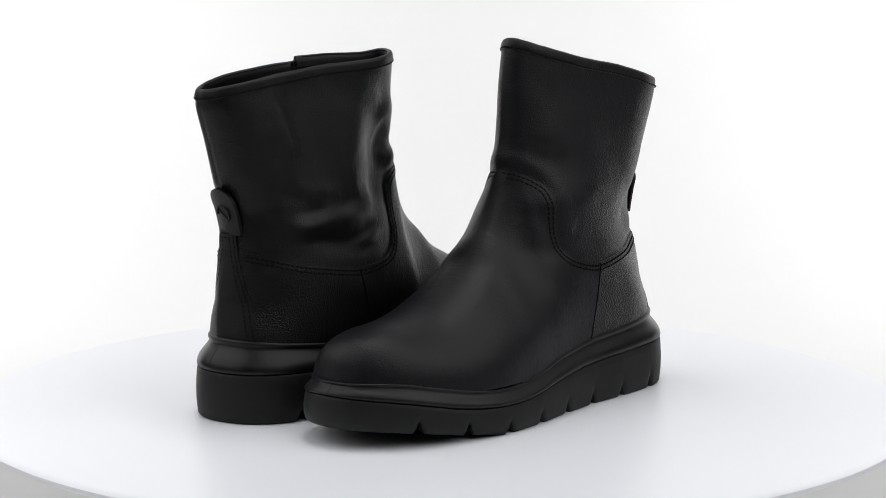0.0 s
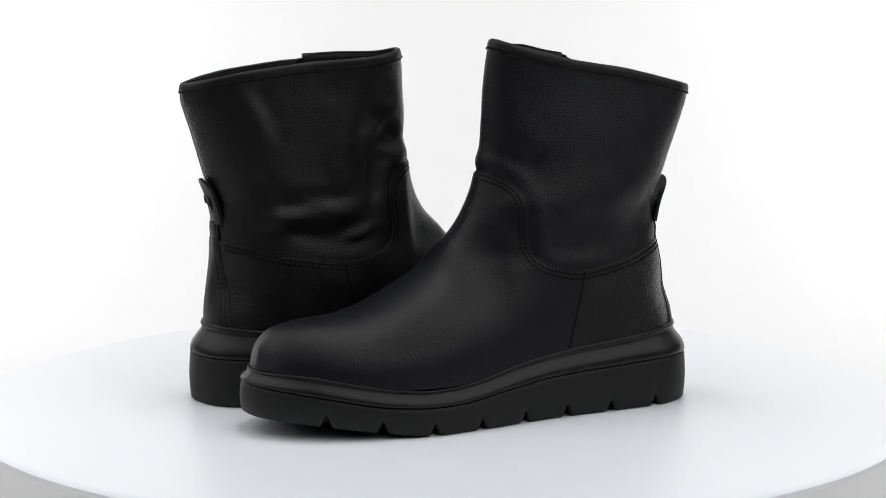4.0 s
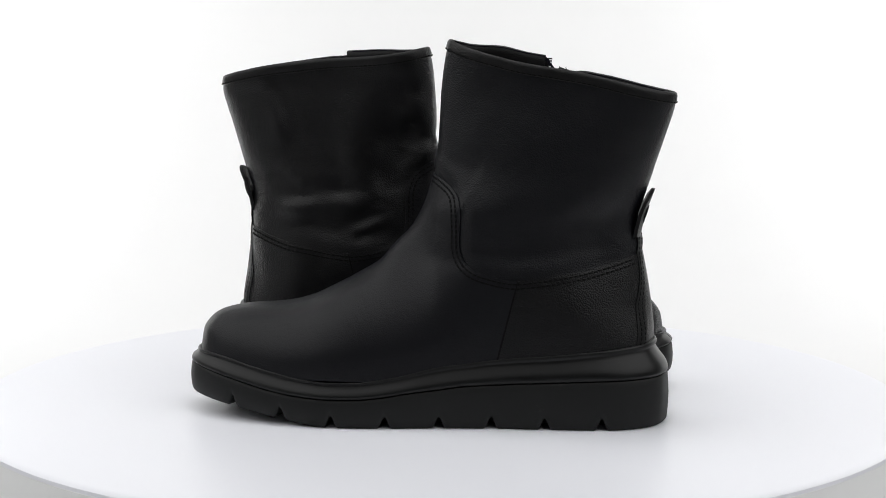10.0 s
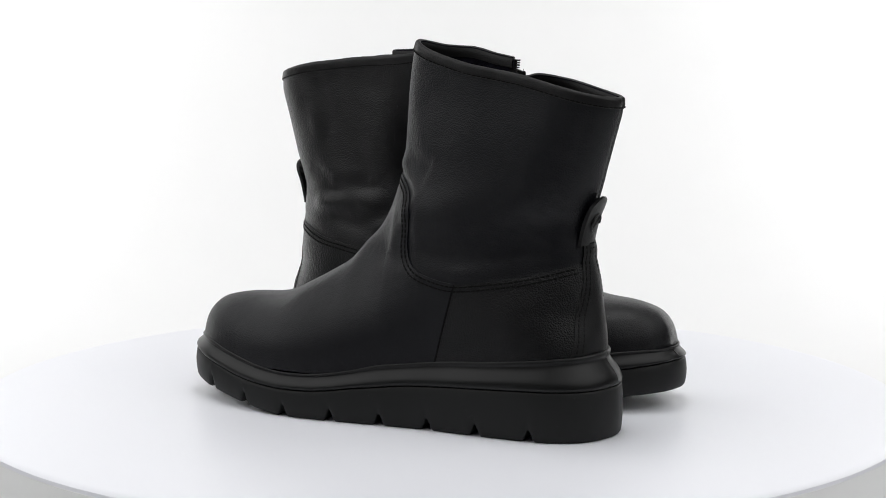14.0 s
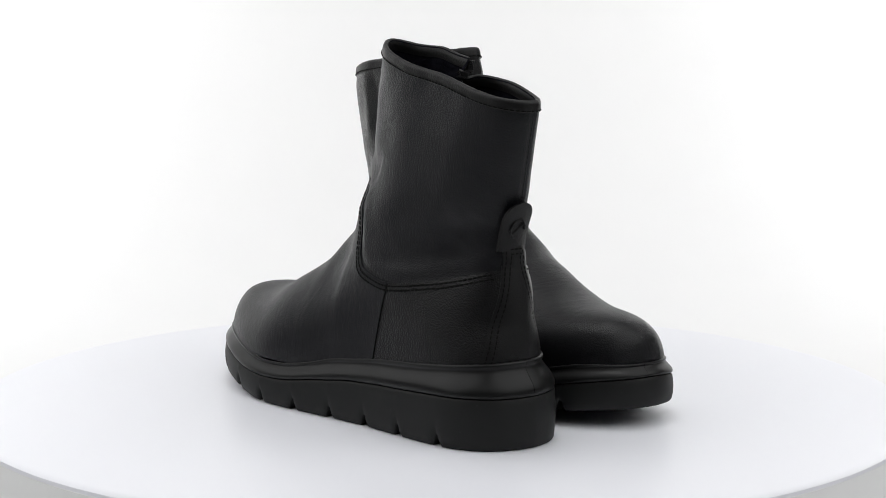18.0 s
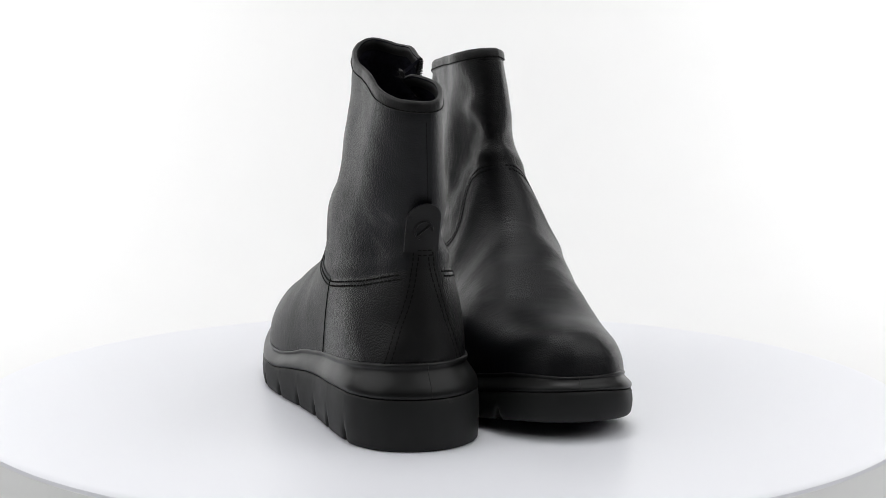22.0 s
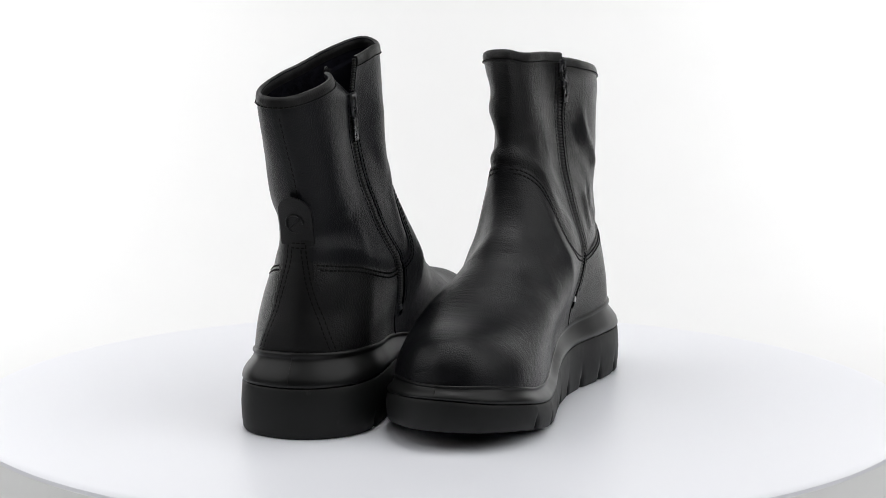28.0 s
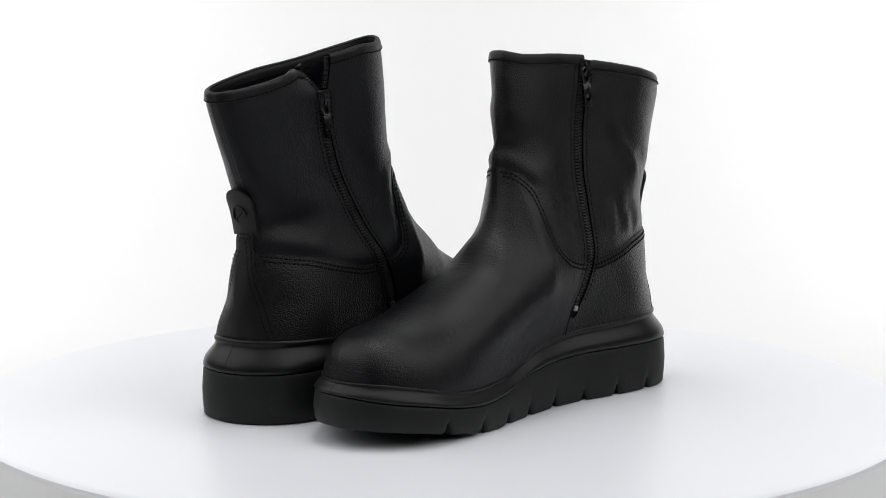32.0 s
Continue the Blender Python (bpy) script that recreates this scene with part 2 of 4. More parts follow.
# ---- the boots: millimetres in a left boot's space, x to the toe, y to the outer side ----
FRONT = curve((25, 131), (37, 129.5), (46, 128), (52, 124), (56.5, 118), (59, 109), (60.3, 100), (61.5, 84), (66, 65), (72, 52), (79, 39), (89, 23.5), (99, 14.5),
              (108, 5.8), (120, -1), (130, -4.5), (141, -7), (157, -9), (173, -10), (189, -11), (205, -13), (217, -16))
BACK = curve((25, -132), (44, -132), (50, -132), (60, -131), (76, -128.7), (93, -125.6), (100, -124.2), (116, -123.6), (125, -126), (133, -128.4), (142, -131.3),
             (151, -134), (161, -137), (170, -140), (180, -142.7), (190, -143.5))
_fz = np.linspace(25, 217, 700)
_o = np.argsort(FRONT(_fz))
_fx, _fzz = FRONT(_fz)[_o], _fz[_o]
SHAFT_OUT = curve((40, 37), (84, 35), (94, 33), (110, 31), (126, 29), (142, 28), (158, 27), (190, 23.5), (217, 21))
SHAFT_IN = curve((40, 31), (84, 29.5), (94, 27), (110, 22), (126, 19), (142, 17.5), (158, 16.5), (190, 16), (217, 15.5))
TOP_LEFT = curve((-15, 214.5), (-28, 210), (-44, 206), (-59, 202.5), (-75, 200), (-91, 197.5), (-107, 194), (-122, 190.3), (-138, 187), (-144, 186))
TOP_RIGHT = curve((-15, 207), (-28, 204), (-45, 201.7), (-62, 200.5), (-76, 199.5), (-97, 197), (-114, 194.7), (-131, 191), (-144, 187.5))
ZIP_LEFT = catmull([(-28.5, 54), (-32, 63), (-37.5, 74), (-44.5, 88), (-53, 104), (-61, 122), (-67, 139), (-70.5, 157), (-73, 177), (-76, 207)], 10)
ZIP_RIGHT = catmull([(-39.5, 54), (-42, 61), (-46, 70), (-51, 85), (-55.5, 102), (-57.5, 120), (-58.5, 136), (-61, 152), (-64.5, 175), (-70, 207)], 10)
EDGE_OUT = catmull([(-6.3, 139.6), (-12, 137), (-18.5, 132.5), (-22.5, 127.5), (-24.3, 119), (-24, 109), (-24, 100), (-26.3, 93), (-32, 88), (-41, 85), (-51, 83),
                    (-58, 82.8), (-69, 84), (-82, 86), (-95, 88), (-107, 91), (-118, 94), (-132, 97.5)], 6)
EDGE_IN = catmull([(-6.3, 139.6), (-11, 137.5), (-16, 132.5), (-19.5, 126), (-21, 116), (-22.5, 103), (-26, 92.5), (-33, 87), (-44, 84), (-57, 83),
                   (-74, 86), (-94, 91), (-106, 93), (-118, 95), (-132, 97.5)], 6)
STAY_HALF = curve((25, 29), (45, 23.3), (57, 19.2), (72, 13.7), (88, 9.2), (100, 7), (110, 6.3))
SEAM_OUT = curve((25, -43), (38, -46), (64, -52.5), (84, -57.5))
SEAM_IN = curve((25, -28), (40, -33), (54, -37), (84, -46))


SHAFT_FAR = np.array([(-200, 97), (-200, 260), (60, 260), (60, 140)])


class Shape:
    """The upper's skin of one boot; D gives what sets it apart."""

    def __init__(self, D):
        self.D = D
        self.zip_x = curve(*[tuple(q[::-1]) for q in D["zip"][::6]])

    def back(self, z):
        return BACK(z) + self.D["heel"] * smooth(80, 112, z) * smooth(196, 176, z)

    def front(self, z):
        return FRONT(z) + self.D["shin"] * smooth(128, 150, z) * smooth(214, 196, z)

    def half(self, x, z, out):
        k = smooth(45, 95, z) * smooth(40, -10, x)
        base = PLAN_OUT(x) if out else PLAN_IN(x)
        W = base * (1 - k) + (SHAFT_OUT(z) if out else SHAFT_IN(z)) * k
        zt = np.interp(x, _fx, _fzz)
        q = np.clip((z - 28) / np.maximum(zt - 28, 1e-3), 0, 1) * smooth(-55, -15, x)
        dome = (1 - q ** 2.3) ** (1 / 2.3)
        d = np.clip((self.front(z) - x) / (self.D["round"] if out else 33), 0, 1)
        ef = np.sqrt(np.maximum(1 - (1 - d) ** 2, 0))
        kf = smooth(98, 138, z)
        rb = 42 + 4 * smooth(55, 80, z) - 8 * smooth(100, 150, z)
        b = np.clip((x - self.back(z)) / rb, 0, 1)
        eb = np.sqrt(np.maximum(1 - (1 - b) ** 2, 0))
        end = np.clip((x - self.back(z)) / 5, 0, 1)
        tip = np.clip((self.front(z) - x) / 5, 0, 1)
        kb = smooth(44, 70, z)
        eb = eb * kb + (1 - kb) * np.sqrt(np.maximum(1 - (1 - end) ** 2, 0)) * np.sqrt(np.maximum(1 - (1 - tip) ** 2, 0))
        bulge = 5.0 * np.exp(-((z - 74) / 22) ** 2 - ((x + 4) / 30) ** 2) if not out else -self.D["slim"] * np.exp(-((z - 108) / 30) ** 2 - ((x - 6) / 28) ** 2)
        if out:
            # hollow beside the front of the shaft, flaring again to the rim
            bulge = bulge - self.D["dent"] * np.exp(-((z - 149) / 27) ** 2 - ((x + 27) / 17) ** 2)
            bulge = bulge + 0.3 * self.D["dent"] * np.exp(-((z - 208) / 16) ** 2 - ((x + 22) / 22) ** 2)
        else:
            bulge = bulge - self.D["thin"] * smooth(115, 160, z) * (1 - self.D["spread"] * smooth(180, 205, z))
        lip = HIGH_OUT(x) if out else HIGH_IN(x)
        free = smooth(2, 26, z - lip)
        for x0, z0, rx, rz, a in self.D["swell_out" if out else "swell_in"]:
            bulge = bulge + a * free * np.exp(-((x - x0) / rx) ** 2 - ((z - z0) / rz) ** 2)
        return (W + bulge) * (dome * (1 - kf) + ef * kf) * eb

    def mid(self, x, z):
        D = self.D
        y = -4.0 * smooth(60, 130, x) + D["lean"] * smooth(65, 130, z) + D["top"] * smooth(180, 212, z)
        y = y + D["front"] * smooth(-75, -10, x) * smooth(105, 150, z)
        y = y + D["rear"] * smooth(-70, -140, x) * smooth(120, 190, z)
        return y

    def fold(self, x, z, out):
        """Creases that agree where the two sides meet."""
        k = smooth(0, 16, np.minimum(x - self.back(z), (self.front(z) - x) * 1.3))
        a, b = self.crease(x, z, True) + self.puff(x, z, True), self.crease(x, z, False) + self.puff(x, z, False)
        return (a if out else b) * k + 0.5 * (a + b) * (1 - k)

    def puff(self, x, z, out):
        """The soft shaft swells over the stitched edge of the vamp and dips at the seam."""
        line = EDGE_OUT if out else EDGE_IN
        pt = np.column_stack([np.ravel(x), np.ravel(z)])
        d = seg_distance(pt, line)
        d = np.where(inside(pt, np.vstack([line, SHAFT_FAR])), d, -d).reshape(np.shape(x))
        k = self.D["puff"] * (0.5 + 0.5 * smooth(-45, -12, x))
        return k * (1.5 * np.exp(-((d - 6.5) / 4.5) ** 2) - 0.7 * np.exp(-((d - 0.5) / 2.2) ** 2))

    def crease(self, x, z, out):
        """Soft creases of the leather, in millimetres along the normal."""
        D = self.D
        f = 0
        q = D["seed"]
        px, pz = x, z
        x = px + 2.4 * np.sin(pz / 12 + q) + 1.1 * np.sin((px + pz) / 6.5 + 2 * q)
        z = pz + 1.8 * np.sin(px / 13 + 3 * q) + 1.0 * np.sin((px - pz) / 7.5 + q)
        for n, (x0, z0, x1, z1, r, a, o) in enumerate(D["folds"]):
            if o != out:
                continue
            v = np.array((x1 - x0, z1 - z0), float)
            t = np.clip(((x - x0) * v[0] + (z - z0) * v[1]) / (v @ v), 0, 1)
            d2 = (x - x0 - t * v[0]) ** 2 + (z - z0 - t * v[1]) ** 2
            uneven = (0.8 + 0.3 * np.sin(px / 8 + pz / 5.5 + 1.7 * n)) * (1 - 0.75 * (2 * t - 1) ** 4)
            f = f + a * uneven * np.exp(-d2 / (r * r))
        rnd = random.Random(int(D["seed"] * 10) + (5 if out else 0))
        g = 0
        for _ in range(46):
            x0, z0 = rnd.uniform(-138, -8), rnd.uniform(84, 205)
            low = 1.0 - 0.55 * smooth(120, 170, z0)
            a = radians(rnd.choice((rnd.gauss(20, 22), rnd.gauss(155, 22), rnd.gauss(80, 15))))
            L, r, h = rnd.uniform(6, 22), rnd.uniform(4.5, 9), rnd.choice((-1, 1)) * rnd.uniform(0.4, 1.0) * low
            u, w = (x - x0) * math.cos(a) + (z - z0) * math.sin(a), -(x - x0) * math.sin(a) + (z - z0) * math.cos(a)
            w = w + 0.012 * u * u * rnd.choice((-1, 1))
            g = g + h * np.exp(-(u / L) ** 2 - (w / r) ** 2)
        k = smooth(76, 94, pz) * smooth(212, 192, pz) * (0.08 + 0.92 * smooth(5, -28, px))
        return f + D["wave"] * k * g

    def point(self, s, z, out, plain_z=False):
        """The place on the skin: s runs 0 to 1 from front to back at the level z (rescaled to the slanted top)."""
        s, z = np.broadcast_arrays(np.asarray(s, float), np.asarray(z, float))
        if not plain_z:
            xt = -15 - s * 129
            z = np.where(z > 130, 130 + (z - 130) / 87 * (self.D["rim"](xt) - 130), z)
        xf, xb = self.front(z), self.back(z)
        x = xf + s * (xb - xf)
        w = self.half(x, z, out)
        y = self.mid(x, z) + (w if out else -w)
        if not out:
            g = self.D["gap"]
            zx = self.zip_x(z)
            z = z + smooth(150, 200, z) * np.where(x > zx, self.D["lip"] * smooth(-16, -50, x), self.D["drop"] * np.exp(-((x - zx) / 24) ** 2) - 0.5 * g * np.exp(-((x - zx + 4) / 5) ** 2) * smooth(185, 200, z))
            k = self.opening(z) * np.exp(-((x - zx) / 20) ** 2)
            fore = x > zx
            x = x + np.where(fore, 0.6 * k, -0.5 * k)
            y = y + np.where(fore, -0.1, 2.65) * k
        return np.stack([x, y, z], -1)

    def opening(self, z):
        """How far the unzipped top stands open at the level z."""
        return self.D["gap"] * smooth(self.D["zip_top"] - 3, self.D["zip_top"] + 15, z)

    def grid(self):
        """Rings of points up the boot; both sides from front to back."""
        zz = np.linspace(26, 217, 3000)
        d = np.concatenate([[0], np.cumsum(np.hypot(np.diff(zz), np.diff(self.front(zz))))])
        zl = np.interp(np.linspace(0, d[-1], 210), d, zz)
        m = 92
        u = np.linspace(0, 1, m + 1)
        s = 0.5 - 0.5 * np.cos(math.pi * u)
        s = 0.6 * s + 0.4 * u
        s = np.where(u < 0.5, s * (0.35 + 0.65 * smooth(0, 0.3, u)), 1 - (1 - s) * (0.35 + 0.65 * smooth(0, 0.3, 1 - u)))
        S, Z = np.meshgrid(s, zl)
        A, B = self.point(S, Z, True), self.point(S, Z, False)
        ring = np.concatenate([A, B[:, -2:0:-1]], 1)
        return ring, zl, s

    def normals(self, ring):
        du = np.roll(ring, -1, 1) - np.roll(ring, 1, 1)
        dv = np.gradient(ring, axis=0)
        n = np.cross(dv, du)
        n /= np.linalg.norm(n, axis=-1, keepdims=True) + 1e-9
        c = ring - ring.mean(1, keepdims=True)
        n *= np.sign((n * c).sum(-1).mean())
        return n

    def at(self, x, z, out, lift=0.0):
        """Places, normals on the skin for side-view places (x, z)."""
        x, z = np.asarray(x, float), np.asarray(z, float)

        def S(x, z):
            xf, xb = self.front(z), self.back(z)
            return self.point(np.clip((xf - x) / (xf - xb), 0.0004, 0.9996), z, out, True)
        e = 0.25
        P = S(x, z)
        n = np.cross(S(x + e, z) - S(x - e, z), S(x, z + e) - S(x, z - e))
        n /= np.linalg.norm(n, axis=-1, keepdims=True) + 1e-9
        n *= np.where(n[..., 1:2] * (1 if out else -1) < 0, -1, 1)
        return P + n * (self.fold(P[..., 0], P[..., 2], out)[..., None] + lift), n


def split(V, N, F, val):
    """Cut polygons where val changes its sign. Gives grown V, N and the faces on both sides."""
    V, N, val = list(V), list(N), list(val)
    cache, pos, neg = {}, [], []
    for f in F:
        v = [val[i] for i in f]
        if min(v) >= 0:
            pos.append(f)
            continue
        if max(v) <= 0:
            neg.append(f)
            continue
        a, b = [], []
        for i, j in zip(f, (*f[1:], f[0])):
            (a if val[i] >= 0 else b).append(i)
            if val[i] == 0:
                b.append(i)
            if val[i] * val[j] < 0:
                key = (min(i, j), max(i, j))
                if key not in cache:
                    t = val[i] / (val[i] - val[j])
                    cache[key] = len(V)
                    V.append(V[i] + t * (V[j] - V[i]))
                    N.append(N[i] + t * (N[j] - N[i]))
                    val.append(0.0)
                a.append(cache[key])
                b.append(cache[key])
        if len(a) > 2:
            pos.append(tuple(a))
        if len(b) > 2:
            neg.append(tuple(b))
    return np.array(V), np.array(N), pos, neg


def panel(V, N, F, lift, skirt):
    """One panel of skin with a turned-down edge."""
    used = sorted({i for f in F for i in f})
    k = {i: n for n, i in enumerate(used)}
    n = N[used] / (np.linalg.norm(N[used], axis=1, keepdims=True) + 1e-9)
    P = list(V[used] + n * lift)
    G = [tuple(k[i] for i in f) for f in F]
    count = {}
    for f in G:
        for a, b in zip(f, (*f[1:], f[0])):
            count[(a, b)] = count.get((a, b), 0) + 1
    rim = [(a, b) for (a, b) in count if (b, a) not in count]
    low = {}
    for a in {i for e in rim for i in e}:
        low[a] = len(P)
        P.append(P[a] - n[a] * skirt)
    G += [(b, a, low[a], low[b]) for a, b in rim]
    return np.array(P), G


def dashes(P, N, step, length, width, height):
    """Stitches laid along a line of places with normals."""
    V, F = [], []
    P, N = np.asarray(P), np.asarray(N)
    d = np.concatenate([[0], np.cumsum(np.linalg.norm(np.diff(P, axis=0), axis=1))])
    for q in np.arange(step * 0.5, d[-1] - step * 0.4, step):
        c = np.array([np.interp(q, d, P[:, i]) for i in range(3)])
        c2 = np.array([np.interp(q + 0.5, d, P[:, i]) for i in range(3)])
        n = np.array([np.interp(q, d, N[:, i]) for i in range(3)])
        t = c2 - c
        t /= np.linalg.norm(t) + 1e-9
        n -= t * (n @ t)
        n /= np.linalg.norm(n) + 1e-9
        b = np.cross(n, t)
        box_into(V, F, c, t, b, n, length / 2, width / 2, height / 2, 0.7)
    return V, F


def offset_line(line, d):
    t = np.gradient(line, axis=0)
    t /= np.linalg.norm(t, axis=1, keepdims=True) + 1e-9
    return line + d * np.stack([-t[:, 1], t[:, 0]], 1)


OUTLINE = catmull([(-141.1, 2), (-139.3, 14.4), (-133.9, 26.1), (-123.4, 34.8), (-108, 40.1), (-75, 42), (-43.1, 42.1), (-12.1, 45.1), (19.9, 49.2), (50, 49.9), (79.3, 43.8), (106.4, 33.3), (122.8, 21.3),
                   (132.8, 8.5), (135.7, -4.2), (134, -17), (126, -31), (112, -40.5), (92, -46.6), (66.1, -46.8), (40.4, -42), (10.3, -34.6), (-19.9, -30), (-43, -29.9),
                   (-71, -33.4), (-100, -34.7), (-119.3, -30.8), (-131.8, -21), (-138.6, -10)], 16, True)
_t = np.roll(OUTLINE, -1, 0) - np.roll(OUTLINE, 1, 0)
_n = np.stack([_t[:, 1], -_t[:, 0]], 1) / np.linalg.norm(_t, axis=1, keepdims=True)
_n *= np.sign((_n * OUTLINE).sum())
_inset = OUTLINE - _n * (5.0 + 3.6 * smooth(-85, -128, OUTLINE[:, 0]))[:, None]
_gx = np.linspace(-132.2, 130, 400)
_up, _dn = _inset[_inset[:, 1] > -3], _inset[_inset[:, 1] < -1]
_up, _dn = _up[np.argsort(_up[:, 0])], _dn[np.argsort(_dn[:, 0])]


def PLAN_OUT(x):
    return np.maximum(np.interp(x, _up[:, 0], _up[:, 1]) + 4.0 * smooth(60, 130, x), 0.0)


def PLAN_IN(x):
    return np.maximum(-np.interp(x, _dn[:, 0], _dn[:, 1]) - 4.0 * smooth(60, 130, x), 0.0)


LOW_OUT = curve((136, 28.5), (126, 27), (113, 25), (97, 22), (82, 19), (66, 17), (47, 16), (31, 16.3), (19, 17.5), (3, 20), (-13, 22), (-28, 24), (-44, 25), (-60, 26), (-76, 26.7), (-107, 28), (-142, 28.5))
LOW_IN = curve((136, 28.5), (125, 26), (100, 22), (78, 18.3), (55, 16.3), (32, 18), (8, 24), (-16, 27), (-42, 28.7), (-68, 29), (-103, 29), (-142, 28.5))
HIGH_OUT = curve((136, 35.6), (128, 35.6), (113, 34.8), (98, 32), (82, 29), (66, 26.3), (47, 25), (31, 25.5), (19, 27), (3, 30), (-13, 34), (-28, 36), (-44, 38.3), (-60, 40), (-76, 41.3), (-91, 42.8), (-107, 44.3), (-142, 47))
HIGH_IN = curve((136, 35.6), (125, 35.2), (105, 32), (73, 26.5), (50, 25.5), (27, 27.3), (8, 32), (-7, 37.5), (-22, 40), (-47, 43), (-74, 44.3), (-99, 46), (-142, 47))
BOTTOM = curve((-142, 0), (44, 0), (76.6, 3.4), (104.6, 7.6), (122, 9.6), (136, 10.9))
NOTCH_OUT = (104.6, 76.6, 47, 16.7, -13.6, -43.6, -73.9, -104.5)
NOTCH_IN = (88, 58, 31.5, 5.8, -20, -45.6, -72.8, -100)


def sole(side, root):
    """The outsole with its notched tread and the midsole band above it."""
    P = OUTLINE
    d = np.concatenate([[0], np.cumsum(np.hypot(*np.diff(np.vstack([P, P[:1]]), axis=0).T))])
    total = d[-1]

    def at(q):
        q = q % total
        R = np.vstack([P, P[:1]])
        return np.stack([np.interp(q, d, R[:, 0]), np.interp(q, d, R[:, 1])], -1)
    cols = [(q, 0.0) for q in np.arange(0, total, 3.0)]
    for out, xs in ((True, NOTCH_OUT), (False, NOTCH_IN)):
        ok = P[:, 1] > 0 if out else P[:, 1] < 0
        for x in xs:
            i = np.where(ok)[0][np.abs(P[ok, 0] - x).argmin()]
            q = d[i]
            cols = [c for c in cols if abs(c[0] - q) > 4.6]
            cols += [(q - 3.9, 0.0), (q - 2.5, 1.5), (q - 0.8, 5.7), (q, 6.3), (q + 0.8, 5.7), (q + 2.5, 1.5), (q + 3.9, 0.0)]
    cols.sort()
    q = np.array([c[0] for c in cols])
    notch = np.array([c[1] for c in cols])
    C = at(q)
    T = at(q + 0.8) - at(q - 0.8)
    nrm = np.stack([T[:, 1], -T[:, 0]], 1) / np.linalg.norm(T, axis=1, keepdims=True)
    if ((C - C.mean(0)) * nrm).sum() < 0:
        nrm = -nrm
    k = smooth(-18, 18, C[:, 1])
    low = LOW_IN(C[:, 0]) * (1 - k) + LOW_OUT(C[:, 0]) * k
    high = HIGH_IN(C[:, 0]) * (1 - k) + HIGH_OUT(C[:, 0]) * k
    zb = BOTTOM(C[:, 0])
    heel = smooth(-85, -128, C[:, 0])

    def ring(inset, z):
        I = C - nrm * np.broadcast_to(inset, len(C))[:, None]
        return np.column_stack([I[:, 0], side * I[:, 1], np.broadcast_to(z, len(C))])

    def loft(rings, close_low, close_high):
        n = len(C)
        V = np.concatenate(rings)
        F = []
        for r in range(len(rings) - 1):
            for i in range(n):
                j = (i + 1) % n
                F.append((r * n + i, r * n + j, (r + 1) * n + j, (r + 1) * n + i))
        if close_low:
            F.append(tuple(range(n))[::-1])
        if close_high:
            F.append(tuple((len(rings) - 1) * n + i for i in range(n)))
        return V / 1000, F
    cut = zb + notch
    h = low - cut
    rings = [ring(13, zb + 0.6), ring(12.6, zb + 0.3 + notch * 0.8), ring(2.2, cut), ring(0.9, cut + 0.35), ring(0.15, cut + 1.4), ring(-0.5, cut + h * 0.3),
             ring(-0.7, cut + h * 0.55), ring(-0.3, cut + h * 0.8), ring(0.1, low - 1.1), ring(0.5, low - 0.45), ring(1.3, low - 0.2), ring(7, low - 0.2)]
    V, F = loft(rings, True, True)
    part("outsole", V, F, M_RUBBER, root, "matt black rubber sole with notched tread", sharp=50)
    e = high - low
    g = 1 + 0.75 * heel
    rings = [ring(7, low), ring(1.4, low), ring(0.5, low + 0.2), ring(0.05, low + 0.7), ring(-0.1, low + 0.7 + e * 0.07), ring(-0.05 + 0.5 * heel, low + e * 0.22), ring(0.5 * g + 0.5 * heel, low + e * 0.34),
             ring(1.5 * g + 0.3 * heel, low + e * 0.46), ring(2.7 * g, low + e * 0.58), ring(3.6 * g, low + e * 0.69), ring(4.05 * g, low + e * 0.77), ring(4.15 * g, low + e * 0.81), ring(3.95 * g, low + e * 0.845), ring(3.75 * g, low + e * 0.88),
             ring(3.7 * g, low + e * 0.94), ring(3.95 * g, low + e - 0.15), ring(4.4 * g, low + e + 0.02), ring(4.9 * g, low + e + 0.05), ring(5.3 * g, low + e - 0.4), ring(14, low + e - 0.7)]
    V, F = loft(rings, True, True)
    mid = part("midsole", V, F, M_MID, root, "smooth satin black rubber band above the outsole", sharp=60)
    n = len(C)
    for i in (int(C[:, 0].argmax()), int(C[:, 0].argmin())):
        TV, TF = [], []
        tube_into(TV, TF, [r[i] / 1000 for r in rings[3:16]], 0.0002, 5)
        part("mould_line", TV, TF, M_MID, mid)


